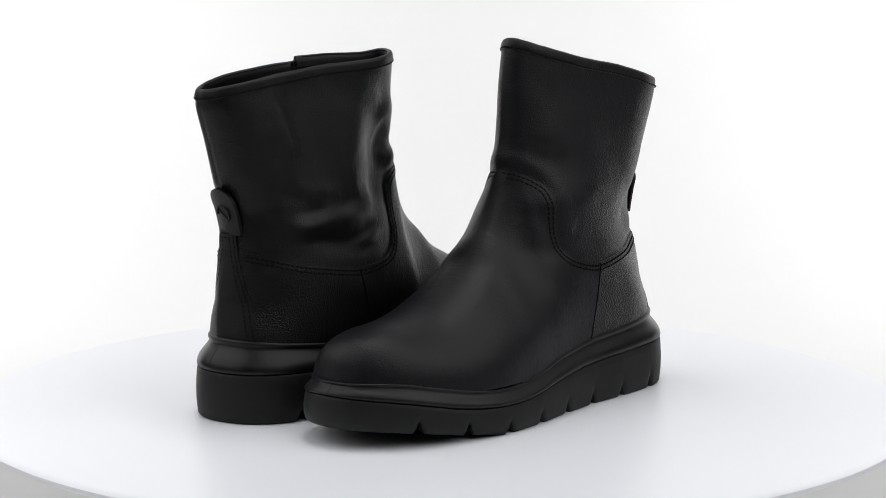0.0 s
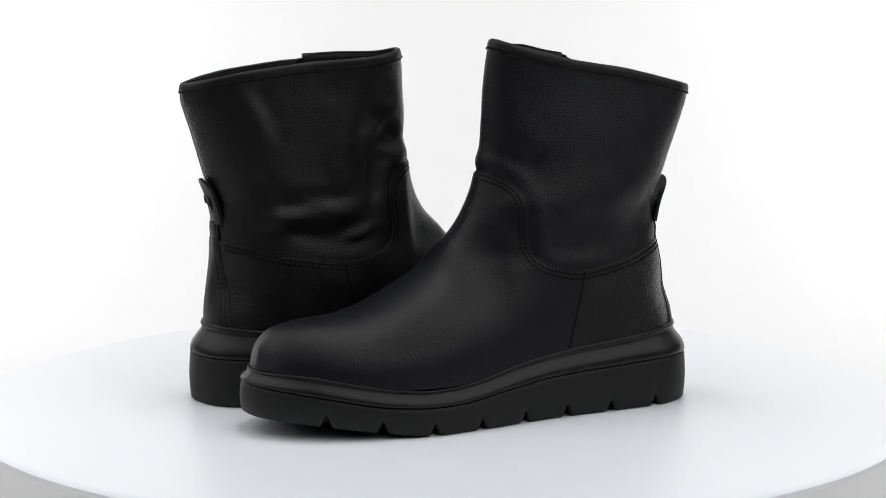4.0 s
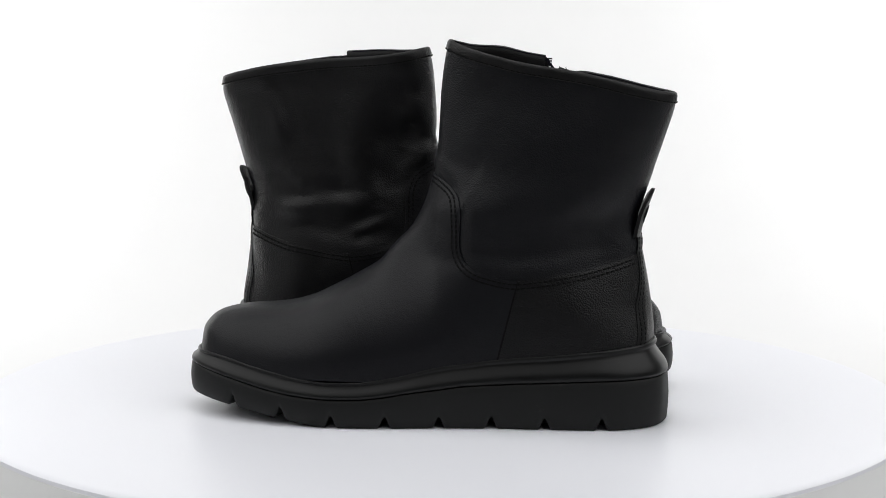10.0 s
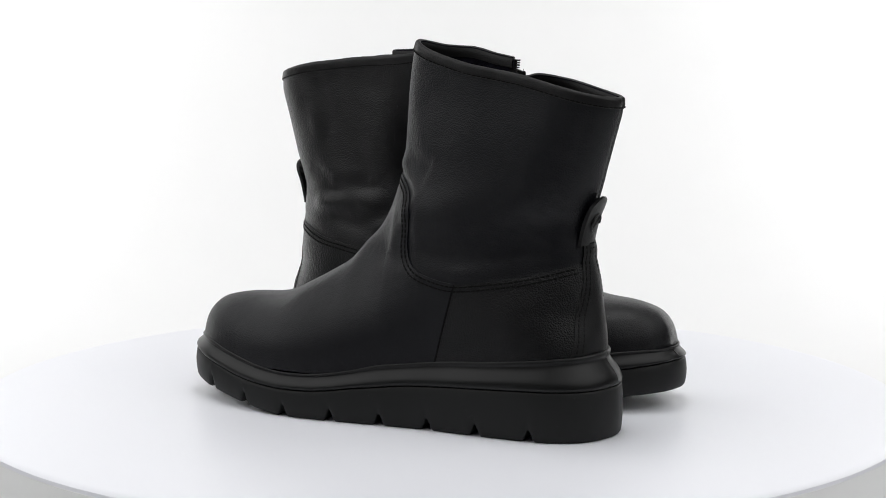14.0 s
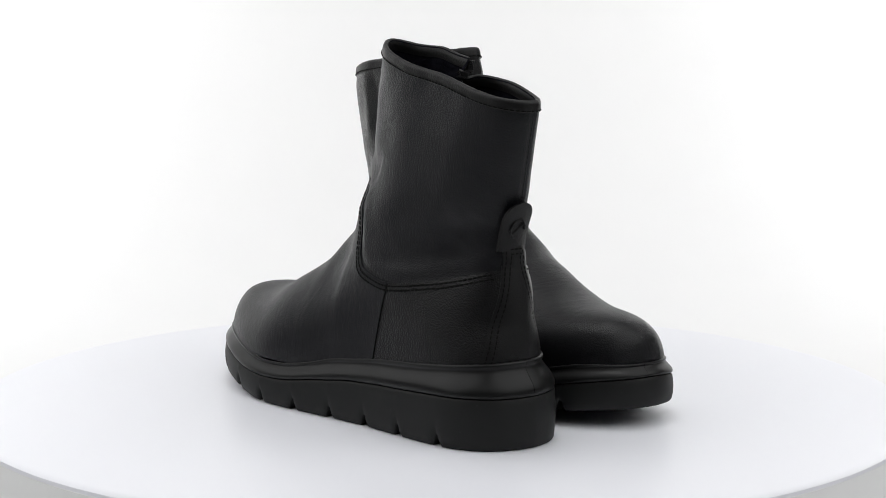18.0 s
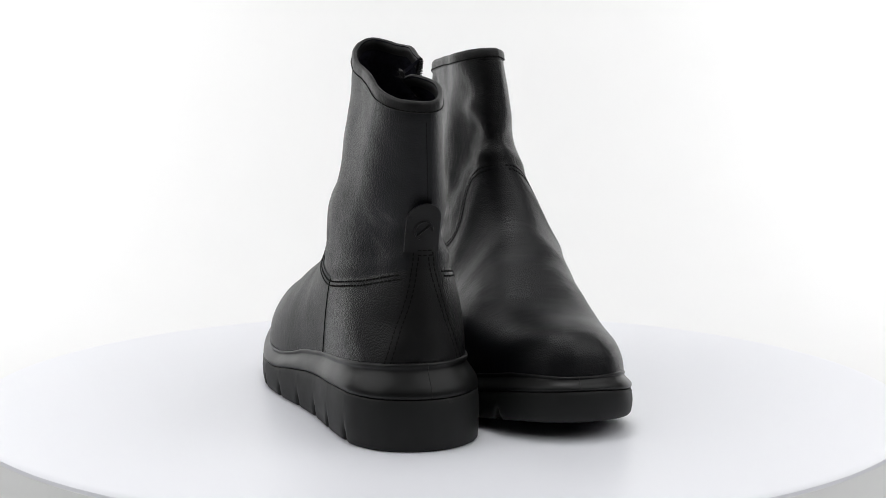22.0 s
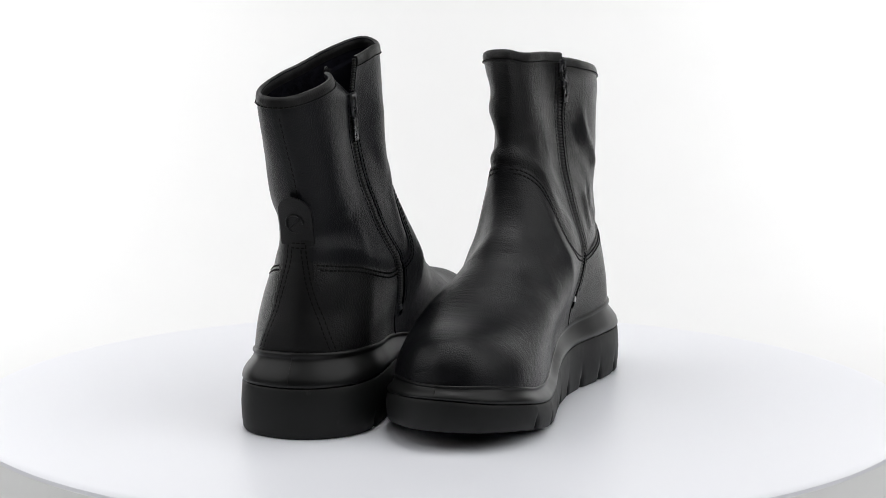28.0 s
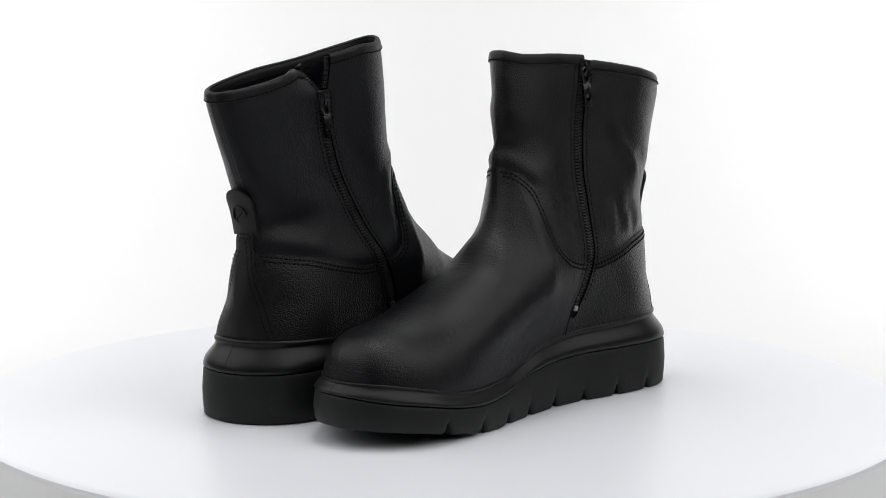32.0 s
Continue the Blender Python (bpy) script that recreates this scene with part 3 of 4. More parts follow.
def boot(name, side, D, label):
    """One ankle boot; side 1 is a left boot, -1 a right one."""
    root = new(name)
    tagged(root, label, "boot", group="pair of boots on the turntable")
    shape = Shape(D)
    flip = np.array((1, side, 1.0))

    def put(name, V, F, mat, label="", parent=None, **kw):
        V = np.asarray(V, float) * flip / 1000
        F = [tuple(f) for f in F] if side > 0 else [tuple(f)[::-1] for f in F]
        kw.setdefault("sharp", 48)
        return part(name, V, F, mat, parent or root, label, **kw)

    sole(side, root)
    ring, zl, s = shape.grid()
    rows, n = ring.shape[:2]
    m = len(s) - 1
    is_out = np.zeros((rows, n), bool)
    is_out[:, :m + 1] = True
    nr = shape.normals(ring)
    f = np.where(is_out, shape.fold(ring[..., 0], ring[..., 2], True), shape.fold(ring[..., 0], ring[..., 2], False))
    f[zl > 114, m] -= 0.7
    skin = ring + nr * f[..., None]
    nr = shape.normals(skin)
    V, N = skin.reshape(-1, 3), nr.reshape(-1, 3)
    F = [(r * n + i, r * n + (i + 1) % n, (r + 1) * n + (i + 1) % n, (r + 1) * n + i) for r in range(rows - 1) for i in range(n)]

    def outer(V):
        return V[:, 1] - shape.mid(V[:, 0], V[:, 2]) >= 0
    # zip strip
    def val_zip(V):
        d = 3.7 - seg_distance(V[:, [0, 2]], D["zip"])
        k = shape.opening(V[:, 2])
        dx = V[:, 0] - shape.zip_x(V[:, 2])
        d = np.where(k > 0, np.minimum(3.6 + 0.6 * k - dx, dx + 3.6 + 0.5 * k), d)
        return np.where(outer(V), -5.0, d)
    V, N, f_zip, F = split(V, N, F, val_zip(V))
    # back stay
    v = np.minimum(np.minimum(STAY_HALF(V[:, 2]) - np.abs(V[:, 1] - 2), 108 - V[:, 2]), -85 - V[:, 0])
    V, N, f_stay, F = split(V, N, F, v)
    # shaft above the stitched edge
    pt = V[:, [0, 2]]
    vals = []
    for line in (EDGE_OUT, EDGE_IN):
        poly = np.vstack([line, SHAFT_FAR])
        dist = seg_distance(pt, np.vstack([[(60, 140)], line, [(-200, 97)]]))
        vals.append(np.where(inside(pt, poly), dist, -dist))
    v = np.where(outer(V), vals[0], vals[1])
    V, N, f_shaft, F = split(V, N, F, v)
    v = np.where(outer(V), SEAM_OUT(V[:, 2]), SEAM_IN(V[:, 2])) - V[:, 0]
    V, N, f_quarter, f_vamp = split(V, N, F, v)
    o = outer(V)
    q_out = [f for f in f_quarter if sum(o[i] for i in f) * 2 > len(f)]
    q_in = [f for f in f_quarter if sum(o[i] for i in f) * 2 <= len(f)]
    f_tape = [f for f in f_zip if max(V[i][2] for i in f) < D["zip_top"] + 1]
    put("shaft", *panel(V, N, f_shaft, 0.0, 1.6), D["shaft"], "pebbled black leather shaft with soft creases")
    put("vamp", *panel(V, N, f_vamp, 0.65, 1.3), D["vamp"], "smooth black leather vamp and toe")
    put("quarter", *panel(V, N, q_out, 0.55, 1.3), M_QUARTER, "pebbled black leather heel quarter")
    put("quarter", *panel(V, N, q_in, 0.55, 1.3), M_QUARTER, "pebbled black leather heel quarter")
    put("back_stay", *panel(V, N, f_stay, 1.0, 1.3), M_STAY, "smooth black leather strip up the heel")
    zipper = put("zip", *panel(V, N, f_tape, -1.3, 0.5), M_TAPE, "black woven zip tape")

    # lining
    keep = zl > 62
    L = (skin - nr * 2.4)[keep]
    r2 = L.shape[0]
    LF = [(r * n + (i + 1) % n, r * n + i, (r + 1) * n + i, (r + 1) * n + (i + 1) % n) for r in range(r2 - 1) for i in range(n)]
    LV = L.reshape(-1, 3)
    zi = [j for j in range(len(LV)) if LV[j][2] > D["zip_top"] and LV[j][1] < shape.mid(LV[j][0], LV[j][2]) and -0.5 * D["gap"] - 3.5 < LV[j][0] - shape.zip_x(LV[j][2]) < 0.6 * D["gap"] + 3.5]
    drop = set(zi)
    first = int(np.argmax(keep))
    blocked = {j + first * n for j in drop}
    LF = [f for f in LF if not any(i in drop for i in f)]
    LF.append(tuple(range(n)))
    put("lining", LV, LF, M_LINING, "dark fleecy lining")

    # short tufts of the fleece inside the opening
    rnd = random.Random(int(D["seed"] * 100))
    TV, TF = [], []
    rows_up = [r for r in range(rows) if 168 < zl[r] < 209]
    for _ in range(2600):
        r, i = rnd.choice(rows_up), rnd.randrange(n)
        if (r * n + i) in blocked:
            continue
        q = nr[r, i]
        t = np.cross(q, (0.2, 0.3, 1.0))
        t /= np.linalg.norm(t)
        u = np.cross(q, t)
        c = skin[r, i] - q * 2.5 + t * rnd.uniform(-0.8, 0.8) + u * rnd.uniform(-0.6, 0.6)
        w, k = rnd.uniform(0.3, 0.55), len(TV)
        TV += [c + t * w, c - t * w * 0.5 + u * w, c - t * w * 0.5 - u * w, c - q * rnd.uniform(0.8, 1.9) + t * rnd.gauss(0, 0.6) + u * rnd.gauss(0, 0.6)]
        TF += [(k, k + 1, k + 3), (k + 1, k + 2, k + 3), (k + 2, k, k + 3)]
    put("fleece", TV, TF, M_LINING, "dark curly fleece pile", kind="stuff", sharp=None)

    # rolled collar binding, open at the zip
    top = skin[-1]
    down = skin[-5] - skin[-1]
    down /= np.linalg.norm(down, axis=1, keepdims=True)
    tn = nr[-1]
    gap = D["gap"]
    idx = list(range(n))
    zx = np.array([shape.zip_x(p[2]) for p in top])
    hit = [i for i in range(m + 1, n) if -0.5 * gap - D["slot"] < top[i][0] - zx[i] < 0.6 * gap + D["slot"]]
    hit = hit or [min(range(m + 1, n), key=lambda i: abs(top[i][0] - zx[i]))]
    start = max(hit) + 1
    idx = [(start + i) % n for i in range(n - (max(hit) - min(hit) + 1))]
    prof = [(6.0, -0.4), (6.0, 0.4), (5.4, 0.7), (3.4, 0.8), (1.6, 0.75), (0.2, 0.4), (-0.5, -0.6), (-0.3, -1.7), (0.8, -2.5), (3.4, -2.8), (6.0, -2.8)]
    CV, CF = [], []
    for i in idx:
        wob = 1 + 0.16 * math.sin(i * 0.37 + D["seed"]) + 0.1 * math.sin(i * 0.91 + 2 * D["seed"])
        for a, b in prof:
            CV.append(top[i] + down[i] * (a * (0.97 + 0.03 * wob) - 0.3 * (wob - 1)) + tn[i] * (b * wob if b > 0 else b))
    w = len(prof)
    for i in range(len(idx) - 1):
        for j in range(w - 1):
            CF.append((i * w + j, (i + 1) * w + j, (i + 1) * w + j + 1, i * w + j + 1))
    CF += [tuple(range(w))[::-1], tuple((len(idx) - 1) * w + j for j in range(w))]
    put("collar_binding", CV, CF, M_BIND, "rolled black leather binding round the opening")
    P = [top[i] + down[i] * 5.2 + tn[i] * 0.78 for i in idx]
    put("collar_stitching", *dashes(P, [tn[i] for i in idx], 3.1, 2.3, 0.75, 0.7), M_THREAD, "row of black stitches")

    # a cut thread end of the collar seam behind
    e = min(range(len(P)), key=lambda i: abs(P[i][0] + 133) + (0 if P[i][1] > 4 else 99))
    t0, tq = P[e], tn[idx[e]]
    LV, LF = [], []
    tube_into(LV, LF, [t0 - tq * 0.3, t0 + tq * 0.5, t0 + tq * 0.9 + (-0.2, 0, 0.3)], 0.16, 4)
    if gap > 2:
        put("thread_end", LV, LF, M_THREAD)

    def rear(y, z, lift):
        """A place and normal on the heel at the cross place y and level z."""
        r = int(np.argmin(np.abs(skin[:, m, 2] - z)))
        seg = slice(m - 36, m + 37)
        ys = skin[r, seg, 1]
        o = np.argsort(ys)
        q = np.array([np.interp(y, ys[o], nr[r, seg, a][o]) for a in range(3)])
        q /= np.linalg.norm(q)
        return np.array([np.interp(y, ys[o], skin[r, seg, 0][o]), y, z]) + q * lift, q

    # stitch rows along the vamp and quarter edge
    for out, line, seam in ((True, EDGE_OUT, SEAM_OUT), (False, EDGE_IN, SEAM_IN)):
        SV, SF = [], []
        for off in (1.9, 4.3):
            l2 = offset_line(line, off)
            if l2[len(l2) // 2][1] > line[len(line) // 2][1]:
                l2 = offset_line(line, -off)
            l2 = l2[(l2[:, 0] > -125.0) & (l2[:, 0] < shape.front(l2[:, 1]) - 0.02)]
            pos, nn = shape.at(l2[:, 0], l2[:, 1], out, 0.6)
            keep = []
            for q, (x, z) in enumerate(l2):
                if x < -114:
                    y = float(shape.mid(x, z) + (1 if out else -1) * shape.half(np.array(x), np.array(z), out))
                    pos[q], nn[q] = rear(y, z, 0.6)
                keep.append(x > -114 or abs(pos[q][1] - 2) > STAY_HALF(z) + 0.6)
            pos, nn = pos[keep], nn[keep]
            V1, F1 = dashes(pos, nn, 2.9, 2.15, 1.0, 0.8)
            if not out:
                far_from_zip = lambda p: abs(p[0] - shape.zip_x(p[2])) > 4.6
                blocks = [b for b in range(len(V1) // 16) if far_from_zip(V1[16 * b])]
                V1, F1 = [q for b in blocks for q in V1[16 * b:16 * b + 16]], F1[:14 * len(blocks)]
            o0 = len(SV)
            SV += list(V1)
            SF += [tuple(i + o0 for i in f) for f in F1]
        put("edge_stitching", SV, SF, M_THREAD, "double row of black stitches")
        # dark cord of the side seam
        zz = np.linspace(36 if out else 40, 82 if out else 53, 24)
        pos, nn = shape.at(seam(zz), zz, out, 0.45)
        CV, CF = [], []
        tube_into(CV, CF, pos, 0.6, 5)
        put("side_seam", CV, CF, M_THREAD)
    # stitch rows of the back stay
    SV, SF = [], []
    for sgn in (1, -1):
        for off in (1.7, 4.2):
            zz = np.linspace(45, 105.5 - (off - 1.7), 60)
            pos, nn = zip(*[rear(2 + sgn * (float(STAY_HALF(z)) - off), z, 0.86) for z in zz])
            V1, F1 = dashes(pos, nn, 2.9, 2.1, 0.8, 0.5)
            o0 = len(SV)
            SV += V1
            SF += [tuple(i + o0 for i in f) for f in F1]
    for z in (105.8, 103.3):
        yy = np.linspace(-4.8, 4.8, 9)
        pos, nn = zip(*[rear(y + 2, z, 0.86) for y in yy])
        V1, F1 = dashes(pos, nn, 2.9, 2.1, 0.8, 0.5)
        o0 = len(SV)
        SV += V1
        SF += [tuple(i + o0 for i in f) for f in F1]
    put("stay_stitching", SV, SF, M_THREAD, "double row of black stitches")
    # seam up the back of the shaft
    zz = np.linspace(118, 178, 30)
    pos = [(shape.back(z) - shape.fold(np.array(shape.back(z)), np.array(z), True) + 0.95, shape.mid(shape.back(z), z), z) for z in zz]
    V1, F1 = dashes(pos, [(-1, 0, 0)] * 30, 3.2, 2.4, 0.7, 0.7)
    put("back_seam", V1, F1, M_THREAD, "dashed black seam")

    # pull tab standing off the heel
    line = [(-122.4, 105), (-123, 108.5), (-123.9, 113), (-125.4, 119), (-128, 126), (-130.2, 132)]
    tl = catmull(line, 5) + (D["heel"], 0)
    hw = np.array([9.4 if z < 123 else math.sqrt(max(9.4 ** 2 - (z - 123) ** 2 * (9.4 / 8.6) ** 2, 0.02)) for _, z in tl])
    TV, TF = [], []
    cross = np.linspace(-1, 1, 13)
    for j, (x, z) in enumerate(tl):
        ym = 2.4
        for lay in (0, 1):
            for c in cross:
                y = c * hw[j]
                TV.append((x - (2.1 if lay else 0) + 0.026 * y * y * (1 - 0.5 * (j / len(tl)) ** 2), y + ym, z))
    w = len(cross)
    for j in range(len(tl) - 1):
        for lay in (0, 1):
            for c in range(w - 1):
                a = j * 2 * w + lay * w + c
                q = (a, a + 1, a + 1 + 2 * w, a + 2 * w)
                TF.append(q if not lay else q[::-1])
        for c, fl in ((0, 0), (w - 1, 1)):
            a = j * 2 * w + c
            q = (a, a + 2 * w, a + 3 * w, a + w)
            TF.append(q if not fl else q[::-1])
    for j in (0, len(tl) - 1):
        for c in range(w - 1):
            a = j * 2 * w + c
            TF.append((a, a + w, a + w + 1, a + 1))
    tab = put("pull_tab", TV, TF, M_STAY, "rounded black leather heel tab", sharp=50)
    EV, EF = [], []
    ym = 2.4
    for r, a0, a1 in ((4.9, 255, 545),):
        tube_into(EV, EF, [(D["heel"] - 127.0 - 0.33 * r * math.sin(radians(a)) + 0.004 * (r * math.cos(radians(a))) ** 2, ym + r * math.cos(radians(a)), 117 + r * math.sin(radians(a)))
                           for a in np.linspace(a0, a1, 26)], 0.6, 6)
    tube_into(EV, EF, [(D["heel"] - 127.0 - 0.33 * w * 0.64, ym - w * 0.77, 117 + w * 0.64) for w in np.linspace(-4.6, 4.6, 7)], 0.6, 6)
    put("emblem", EV, EF, M_STAY, "pressed round emblem", parent=tab)

    # zip coil, slider and stop
    zt = D["zip_top"]
    zz = np.linspace(57, zt - 3, 400)
    pos, nn = shape.at(shape.zip_x(zz), zz, False, 0.05)
    d = np.concatenate([[0], np.cumsum(np.linalg.norm(np.diff(pos, axis=0), axis=1))])
    CV, CF = [], []
    for i, q in enumerate(np.arange(0, d[-1], 0.95)):
        c = np.array([np.interp(q, d, pos[:, a]) for a in range(3)])
        t = np.array([np.interp(min(q + 1, d[-1]), d, pos[:, a]) for a in range(3)]) - np.array([np.interp(q - 1, d, pos[:, a]) for a in range(3)])
        t /= np.linalg.norm(t)
        nv = np.array([np.interp(q, d, nn[:, a]) for a in range(3)])
        nv -= t * (t @ nv)
        nv /= np.linalg.norm(nv)
        b = np.cross(nv, t)
        sg = 1 if i % 2 else -1
        ax = b * 0.95 + t * 0.31 * sg
        ax /= np.linalg.norm(ax)
        box_into(CV, CF, c + b * 1.0 * sg - nv * 0.5, ax, np.cross(nv, ax), nv, 1.75, 0.42, 0.7, 0.6)
    put("coil", CV, CF, M_NYLON, "black coil teeth", parent=zipper)
    # a row of stitches on the leather at each side of the zip
    for sg in (1, -1):
        zz = np.linspace(60, zt - 2, 90)
        pos, nn = shape.at(shape.zip_x(zz) + sg * 6.3, zz, False, np.where(zz < 84 - 0.1 * sg, 0.55, 0.02)[:, None])
        put("zip_stitching", *dashes(pos, nn, 2.9, 2.1, 0.7, 0.5), M_THREAD, "row of black stitches beside the zip")
    # tape edges with free teeth on both sides of the open top
    rim_z = float(D["rim"](shape.zip_x(200.0)))
    for sg in (1, -1):
        zz = np.arange(zt - 1, rim_z - 0.5 + 2.0 * (sg < 0), 1.3)
        if D["gap"] < 2:
            continue
        TV, TF, OV, OF = [], [], [], []
        for z in zz:
            x0 = float(shape.zip_x(z))
            e, _ = shape.at(np.array([x0 + sg * 0.7, x0 + sg * 2.6, x0 + sg * 4.6]), np.array([z, z, z]), False, -0.9)
            _, q = shape.at(np.array([x0 + sg * 6]), np.array([z]), False)
            TV += [*e, *(e - q * 0.7)]
            ax = e[1] - e[0]
            ax /= np.linalg.norm(ax)
            box_into(OV, OF, e[0] + q[0] * 0.2, ax, np.array((0, 0, 1.0)), np.cross(ax, (0, 0, 1.0)), 1.5, 0.45, 0.9, 0.6)
        for i in range(len(zz) - 1):
            o = 6 * i
            TF += [(o + a, o + b, o + 6 + b, o + 6 + a) for a, b in ((0, 1), (1, 2), (2, 5), (5, 4), (4, 3), (3, 0))]
        put("tape_edge", TV, TF, M_TAPE, "black woven tape edge of the unzipped end", parent=zipper)
        put("open_teeth", OV, OF, M_NYLON, "black coil teeth of the unzipped end", parent=zipper)
        if sg < 0:
            rnd = random.Random(8)
            FV, FF = [], []
            base = np.array(TV[-6:-3])
            for _ in range(80):
                w = rnd.random()
                p0 = base[0] + (base[2] - base[0]) * w
                d0 = np.array((rnd.gauss(1.4, 0.7), rnd.gauss(-0.4, 0.5), rnd.gauss(-0.3, 0.3)))
                h = rnd.uniform(1.0, 2.8)
                p0 = p0 - (0, 0, rnd.uniform(0, 3.5) * (rnd.random() > 0.4))
                p1 = p0 + d0 * h * 0.5
                p2 = p1 + (d0 + np.array((rnd.gauss(0, 0.5), rnd.gauss(0, 0.5), -0.2))) * h * 0.5
                tube_into(FV, FF, [p0 - (0, 0, 1.5), p0, p1, p2], 0.2, 4)
            put("frayed_end", FV, FF, M_TAPE, "frayed black threads", parent=zipper)
    p, q = shape.at(shape.zip_x(np.array([zt - 4.0, zt - 16.0])), np.array([zt - 4.0, zt - 16.0]), False, 0.3)
    up = p[0] - p[1]
    up /= np.linalg.norm(up)
    nv = q[0] - up * (q[0] @ up)
    nv /= np.linalg.norm(nv)
    ac = np.cross(up, nv)
    SV, SF = [], []
    c = p[0]
    box_into(SV, SF, c, ac, up, nv, 3.7, 4.8, 1.2, 0.85)
    box_into(SV, SF, c + up * 3.2, ac, up, nv, 4.5, 2.1, 1.3, 0.85)
    tube_into(SV, SF, [c - up * 3.4 + nv * 0.8, c - up * 2.4 + nv * 1.8, c + nv * 2.2, c + up * 2.6 + nv * 1.8, c + up * 3.6 + nv * 0.8], 0.65, 6)
    slider = put("slider", SV, SF, M_GUN, "dark metal zip slider", sharp=40)
    PV, PF = [], []
    a = c - up * 0.5 + nv * 1.1
    dn = -up * D["pull"][0] + ac * D["pull"][1] - nv * 0.02
    dn /= np.linalg.norm(dn)
    pc = np.cross(dn, nv)
    pc /= np.linalg.norm(pc)
    pn = np.cross(pc, dn)
    hoop = [a + pc * (2.9 - 0.5 * math.sin(w)) * math.cos(w) + dn * (4.0 + 4.9 * math.sin(w)) for w in np.linspace(0, 2 * math.pi, 19)[:-1]]
    tube_into(PV, PF, hoop, 0.8, 6, True)
    for sg in (1, -1):
        box_into(PV, PF, a + dn * 15.2 + pc * 1.95 * sg, pc, dn, pn, 0.95, 6.6, 0.75, 0.85)
    box_into(PV, PF, a + dn * 13.0, pc, dn, pn, 1.2, 4.4, 0.55, 0.9)
    box_into(PV, PF, a + dn * 20.7, pc, dn, pn, 2.9, 1.3, 0.75, 0.85)
    put("puller", PV, PF, M_GUN, "dark metal zip pull", parent=slider, sharp=40)
    p, q = shape.at(shape.zip_x(np.array([56.5])), np.array([56.5]), False, 0.6)
    t = np.array((-0.2, 0, 0.98))
    nv = q[0] - t * (q[0] @ t)
    nv /= np.linalg.norm(nv)
    EV, EF = [], []
    box_into(EV, EF, p[0], np.cross(t, nv), t, nv, 1.9, 1.7, 0.7, 0.85)
    put("zip_stop", EV, EF, M_STEEL, "bright metal stop at the zip's end", parent=zipper, flat=True)
    return root


LEFT = dict(shaft=M_SHAFT, vamp=M_VAMP, rim=TOP_LEFT, zip=ZIP_LEFT, lean=0.0, top=0.0, rear=6.0, front=-0.8, slim=11.0, dent=0.0, drop=-0.6, thin=0.5, spread=0.9, heel=0.0, shin=0.0,
            puff=0.8, lip=5.0,
            swell_out=[(32, 86, 30, 24, -6.5), (75, 62, 32, 22, -4.0), (-60, 188, 70, 22, -2.2), (-122, 165, 25, 35, -2.5), (-45, 124, 60, 15, 3.0), (-103, 98, 26, 24, -8.0)],
            swell_in=[(-15, 112, 45, 28, 2.0), (8, 90, 40, 26, 4.5), (-32, 160, 22, 40, 2.5), (-74, 172, 22, 45, -3.2), (-104, 94, 26, 20, -5.0)],
            round=56, seed=1.3, wave=0.45, zip_top=184.0, gap=5.2, slot=2.6, pull=(1.0, 0.08),
            folds=[(-12, 143, -34, 140, 9, -0.8, True), (-16, 190, -30, 152, 8, 0.5, True), (-28, 192, -42, 155, 8, -0.5, True), (-95, 120, -60, 112, 9, -0.9, True),
                   (-20, 118, -40, 108, 9, 1.0, True), (-30, 122, -16, 130, 8, 1.8, True), (-14, 150, -34, 147, 8, -1.4, True), (-118, 125, -105, 110, 7, -1.3, True),
                   (-128, 112, -86, 113, 7, -1.5, False), (-124, 103, -78, 101, 7, 1.2, False), (-52, 150, -30, 120, 8, -1.6, False),
                   (22, 88, 46, 75, 3.6, -0.4, True), (30, 79, 54, 66, 3.4, 0.4, True), (20, 90, 44, 77, 3.6, -0.4, False), (28, 81, 52, 68, 3.4, 0.4, False)])
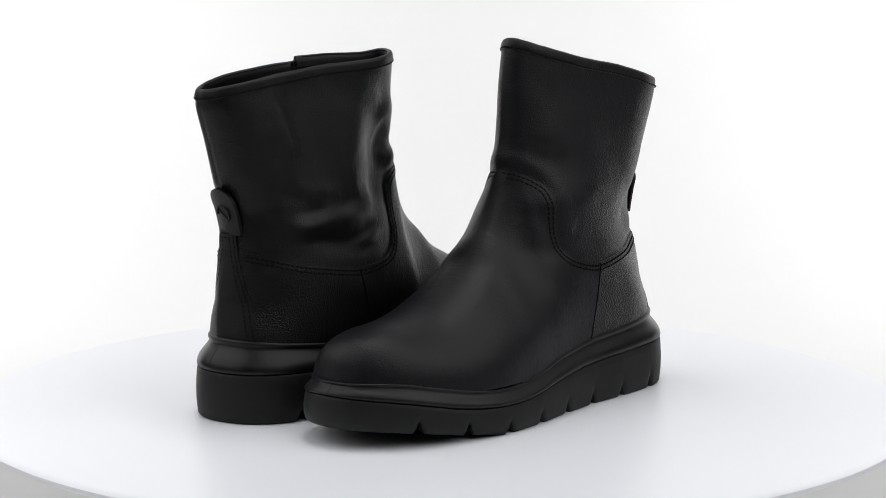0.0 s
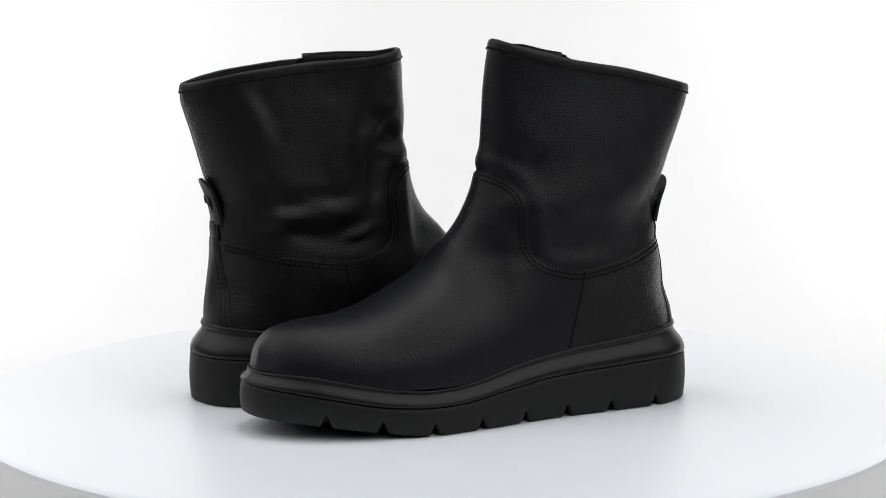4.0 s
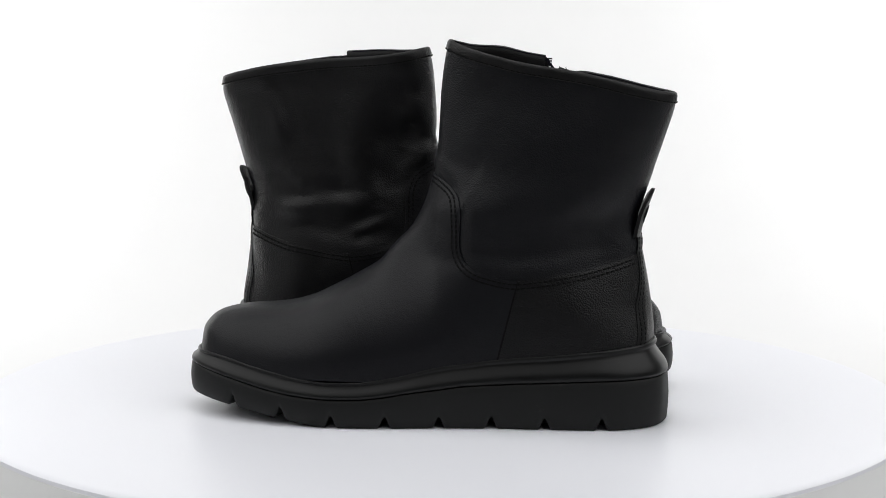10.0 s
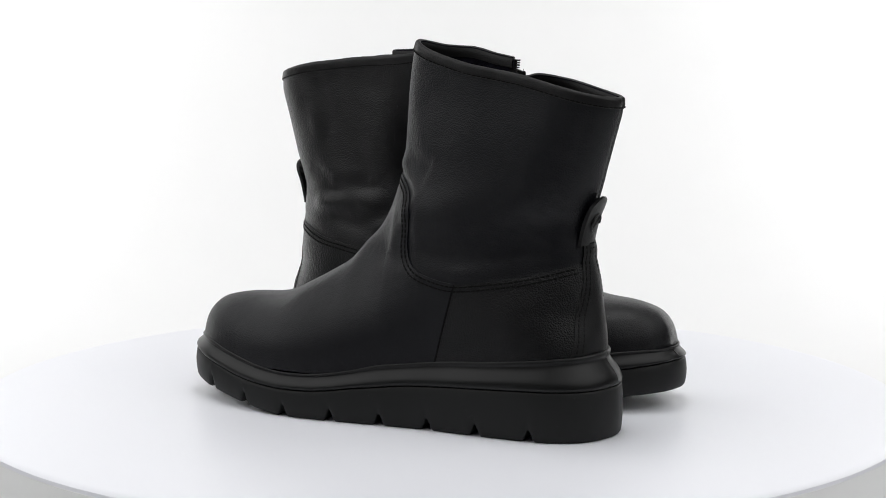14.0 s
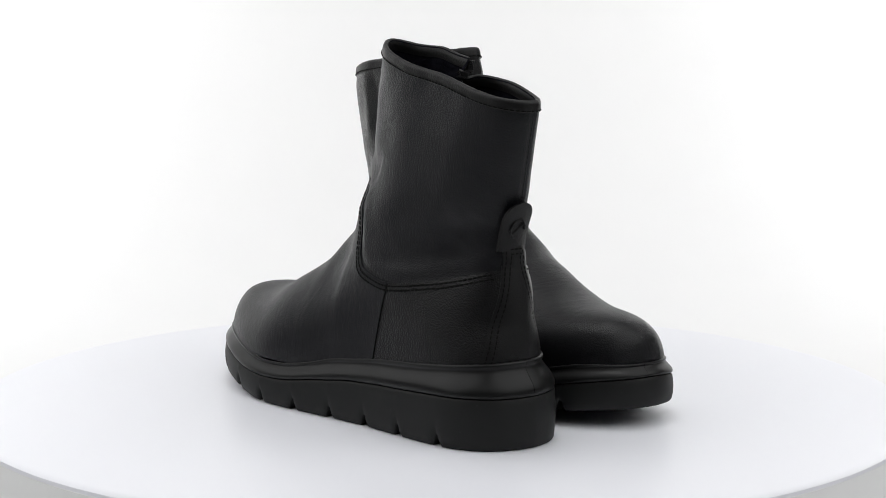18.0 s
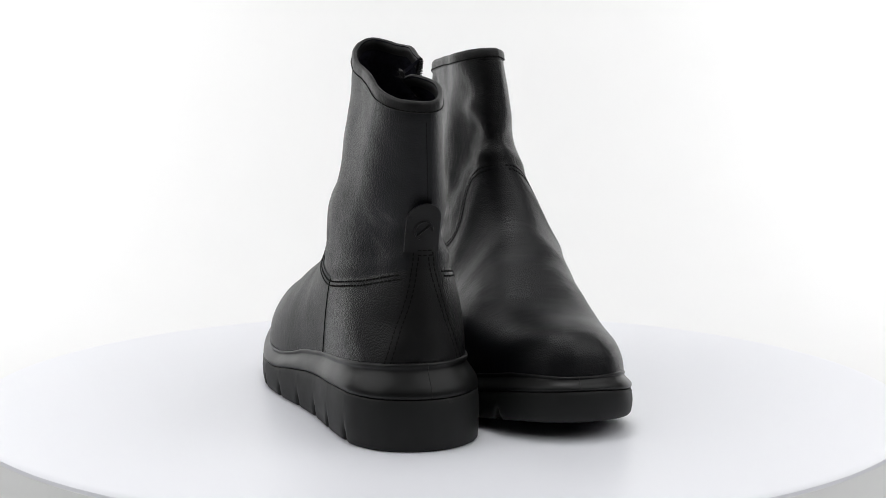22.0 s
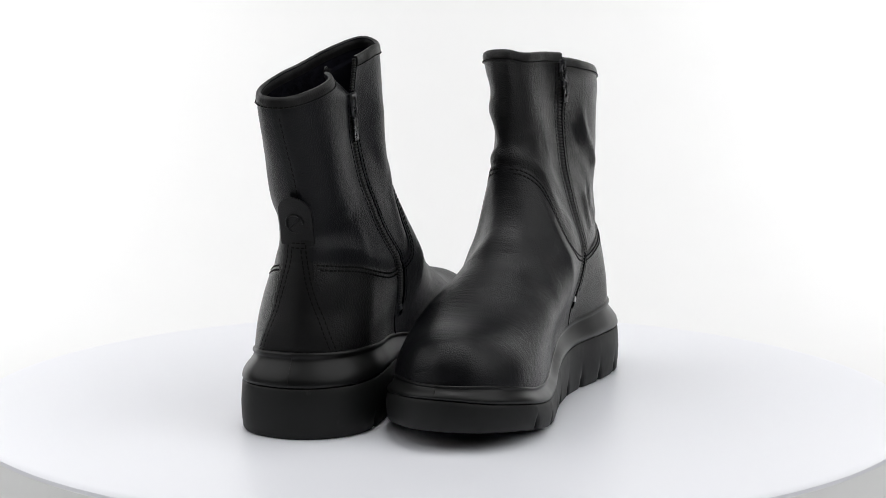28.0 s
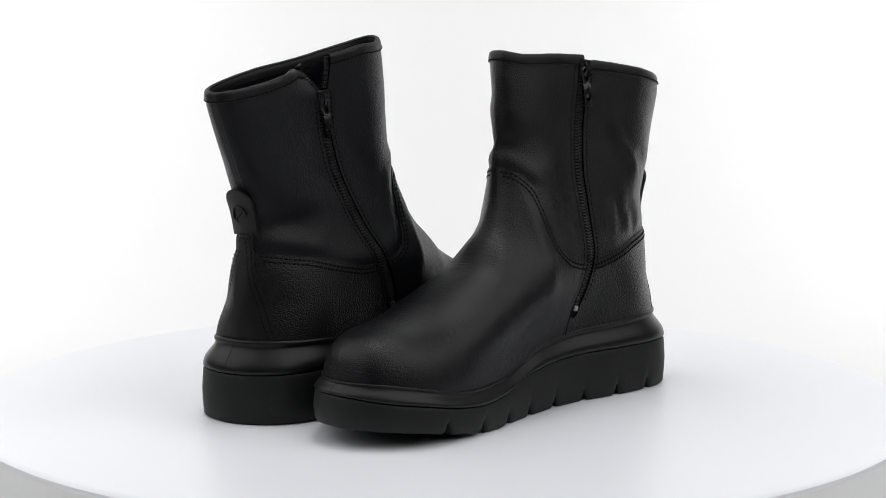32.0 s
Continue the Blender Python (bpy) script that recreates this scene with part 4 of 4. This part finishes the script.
RIGHT = dict(shaft=M_CREASED, vamp=M_VAMP_SATIN, rim=TOP_RIGHT, zip=ZIP_RIGHT, lean=0.0, top=3.0, rear=1.0, front=7.0, slim=8.0, dent=12.5, drop=0.8, thin=1.5, spread=0.0, heel=-2.8, shin=0.8,
             puff=0.45, lip=3.2,
             swell_out=[(32, 88, 30, 24, -7.5), (-78, 122, 28, 20, 1.8)],
             swell_in=[(-28, 148, 30, 22, 2.5), (25, 82, 40, 26, 3.0), (30, 64, 45, 22, 4.5), (-25, 196, 32, 22, -3.0), (-58, 172, 30, 50, -6.0), (-110, 160, 30, 45, 2.5), (-104, 94, 26, 20, -4.0)],
             round=42, seed=4.1, wave=0.5, zip_top=199.0, gap=0.6, slot=0.4, pull=(1.0, -0.22),
             folds=[(-102, 107, -67, 112, 5, 2.08, True), (-67, 112, -36, 119, 5.5, 1.76, True), (-110, 128, -85, 120, 7, -1.28, True), (-85, 120, -58, 124, 6, -1.44, True), (-90, 98, -52, 103, 4.5, -1.44, True),
                    (-56, 97, -28, 104, 4.5, 1.44, True), (-34, 164, -10, 174, 6, 1.6, True), (-32, 154, -12, 148, 8, -3.6, True), (-84, 190, -48, 153, 11, 1.36, True), (-24, 190, -21, 166, 9, -0.96, True),
                    (-113, 187, -103, 146, 5.5, 1.6, True), (-103, 185, -94, 150, 5.5, -1.28, True), (-53, 89, -50, 97, 3.5, -0.96, True), (-75, 80, -35, 80, 15, 1.28, True), (-62, 150, -48, 128, 5, 1.12, True),
                    (-70, 146, -58, 126, 5, -0.96, True), (-40, 138, -30, 118, 5, -0.96, True),
                    (-89, 170, -106, 128, 4.5, 1.76, False), (-36, 153, -8, 147, 7, -3.0, False), (-34, 139, -14, 134, 5, 0.9, False), (-81, 164, -96, 126, 6, -1.12, False), (-76, 118, -82, 94, 5, 1.36, False), (-70, 118, -75, 96, 5.5, -0.88, False),
                    (-90, 120, -96, 93, 5, 1.36, False), (-103, 114, -107, 97, 5, 0.96, False), (-97, 113, -101, 95, 5, -0.8, False), (-30, 112, -42, 96, 5, 0.88, False), (-40, 140, -48, 112, 6, -0.8, False),
                    (-96, 115, -76, 118, 2.6, -0.7, True), (-66, 119, -48, 124, 2.6, -0.7, True), (-84, 104, -66, 107, 2.4, -0.6, True), (-46, 112, -34, 108, 2.4, 0.6, True),
                    (-30, 146, -18, 143, 2.4, 0.7, True), (-60, 140, -52, 130, 2.4, -0.6, True), (-44, 131, -38, 121, 2.6, 0.6, True), (-20, 158, -12, 161, 2.4, -0.6, True),
                    (-85, 122, -88, 104, 2.4, -0.6, False), (-112, 146, -120, 130, 2.6, -0.6, False), (-98, 110, -94, 99, 2.2, 0.5, False),
                    (16, 92, 40, 80, 3.4, -0.6, True), (22, 84, 47, 72, 3.2, 0.6, True), (26, 77, 52, 66, 3.2, -0.6, True), (34, 70, 56, 61, 3.0, 0.5, True), (12, 99, 30, 92, 3.4, 0.5, True),
                    (20, 90, 44, 76, 3.4, -0.5, False), (28, 81, 52, 68, 3.2, 0.5, False), (36, 74, 58, 62, 3.2, -0.5, False)])

studio()
table = turntable()
boot_a = boot("ankle_boot", 1, LEFT, "black leather ankle boot, side zip partly open, on the turntable")
boot_b = boot("ankle_boot", -1, RIGHT, "black leather ankle boot, side zip closed, creased shaft, on the turntable")


# ---- what moves: the turntable and the boots upon it ----
def motions():
    spots = ((table, 0.0, 0.0, 0.0), (boot_a, 0.030747, -0.033292, 230.15), (boot_b, -0.031618, 0.030679, 44.634))
    for ob, x, y, turn in spots:
        rows = []
        for i in range(65):
            t = i * 0.5
            u = (t - 16) / 16
            a = -5.5665 * t - 0.2614 * (u * u - 1) - 0.3482 * (u ** 3 + 1)
            c, s = math.cos(radians(a)), math.sin(radians(a))
            rows.append((t, pose(c * x - s * y, s * x + c * y, 0, 0, 0, turn + a)))
        walk(ob, rows)


motions()
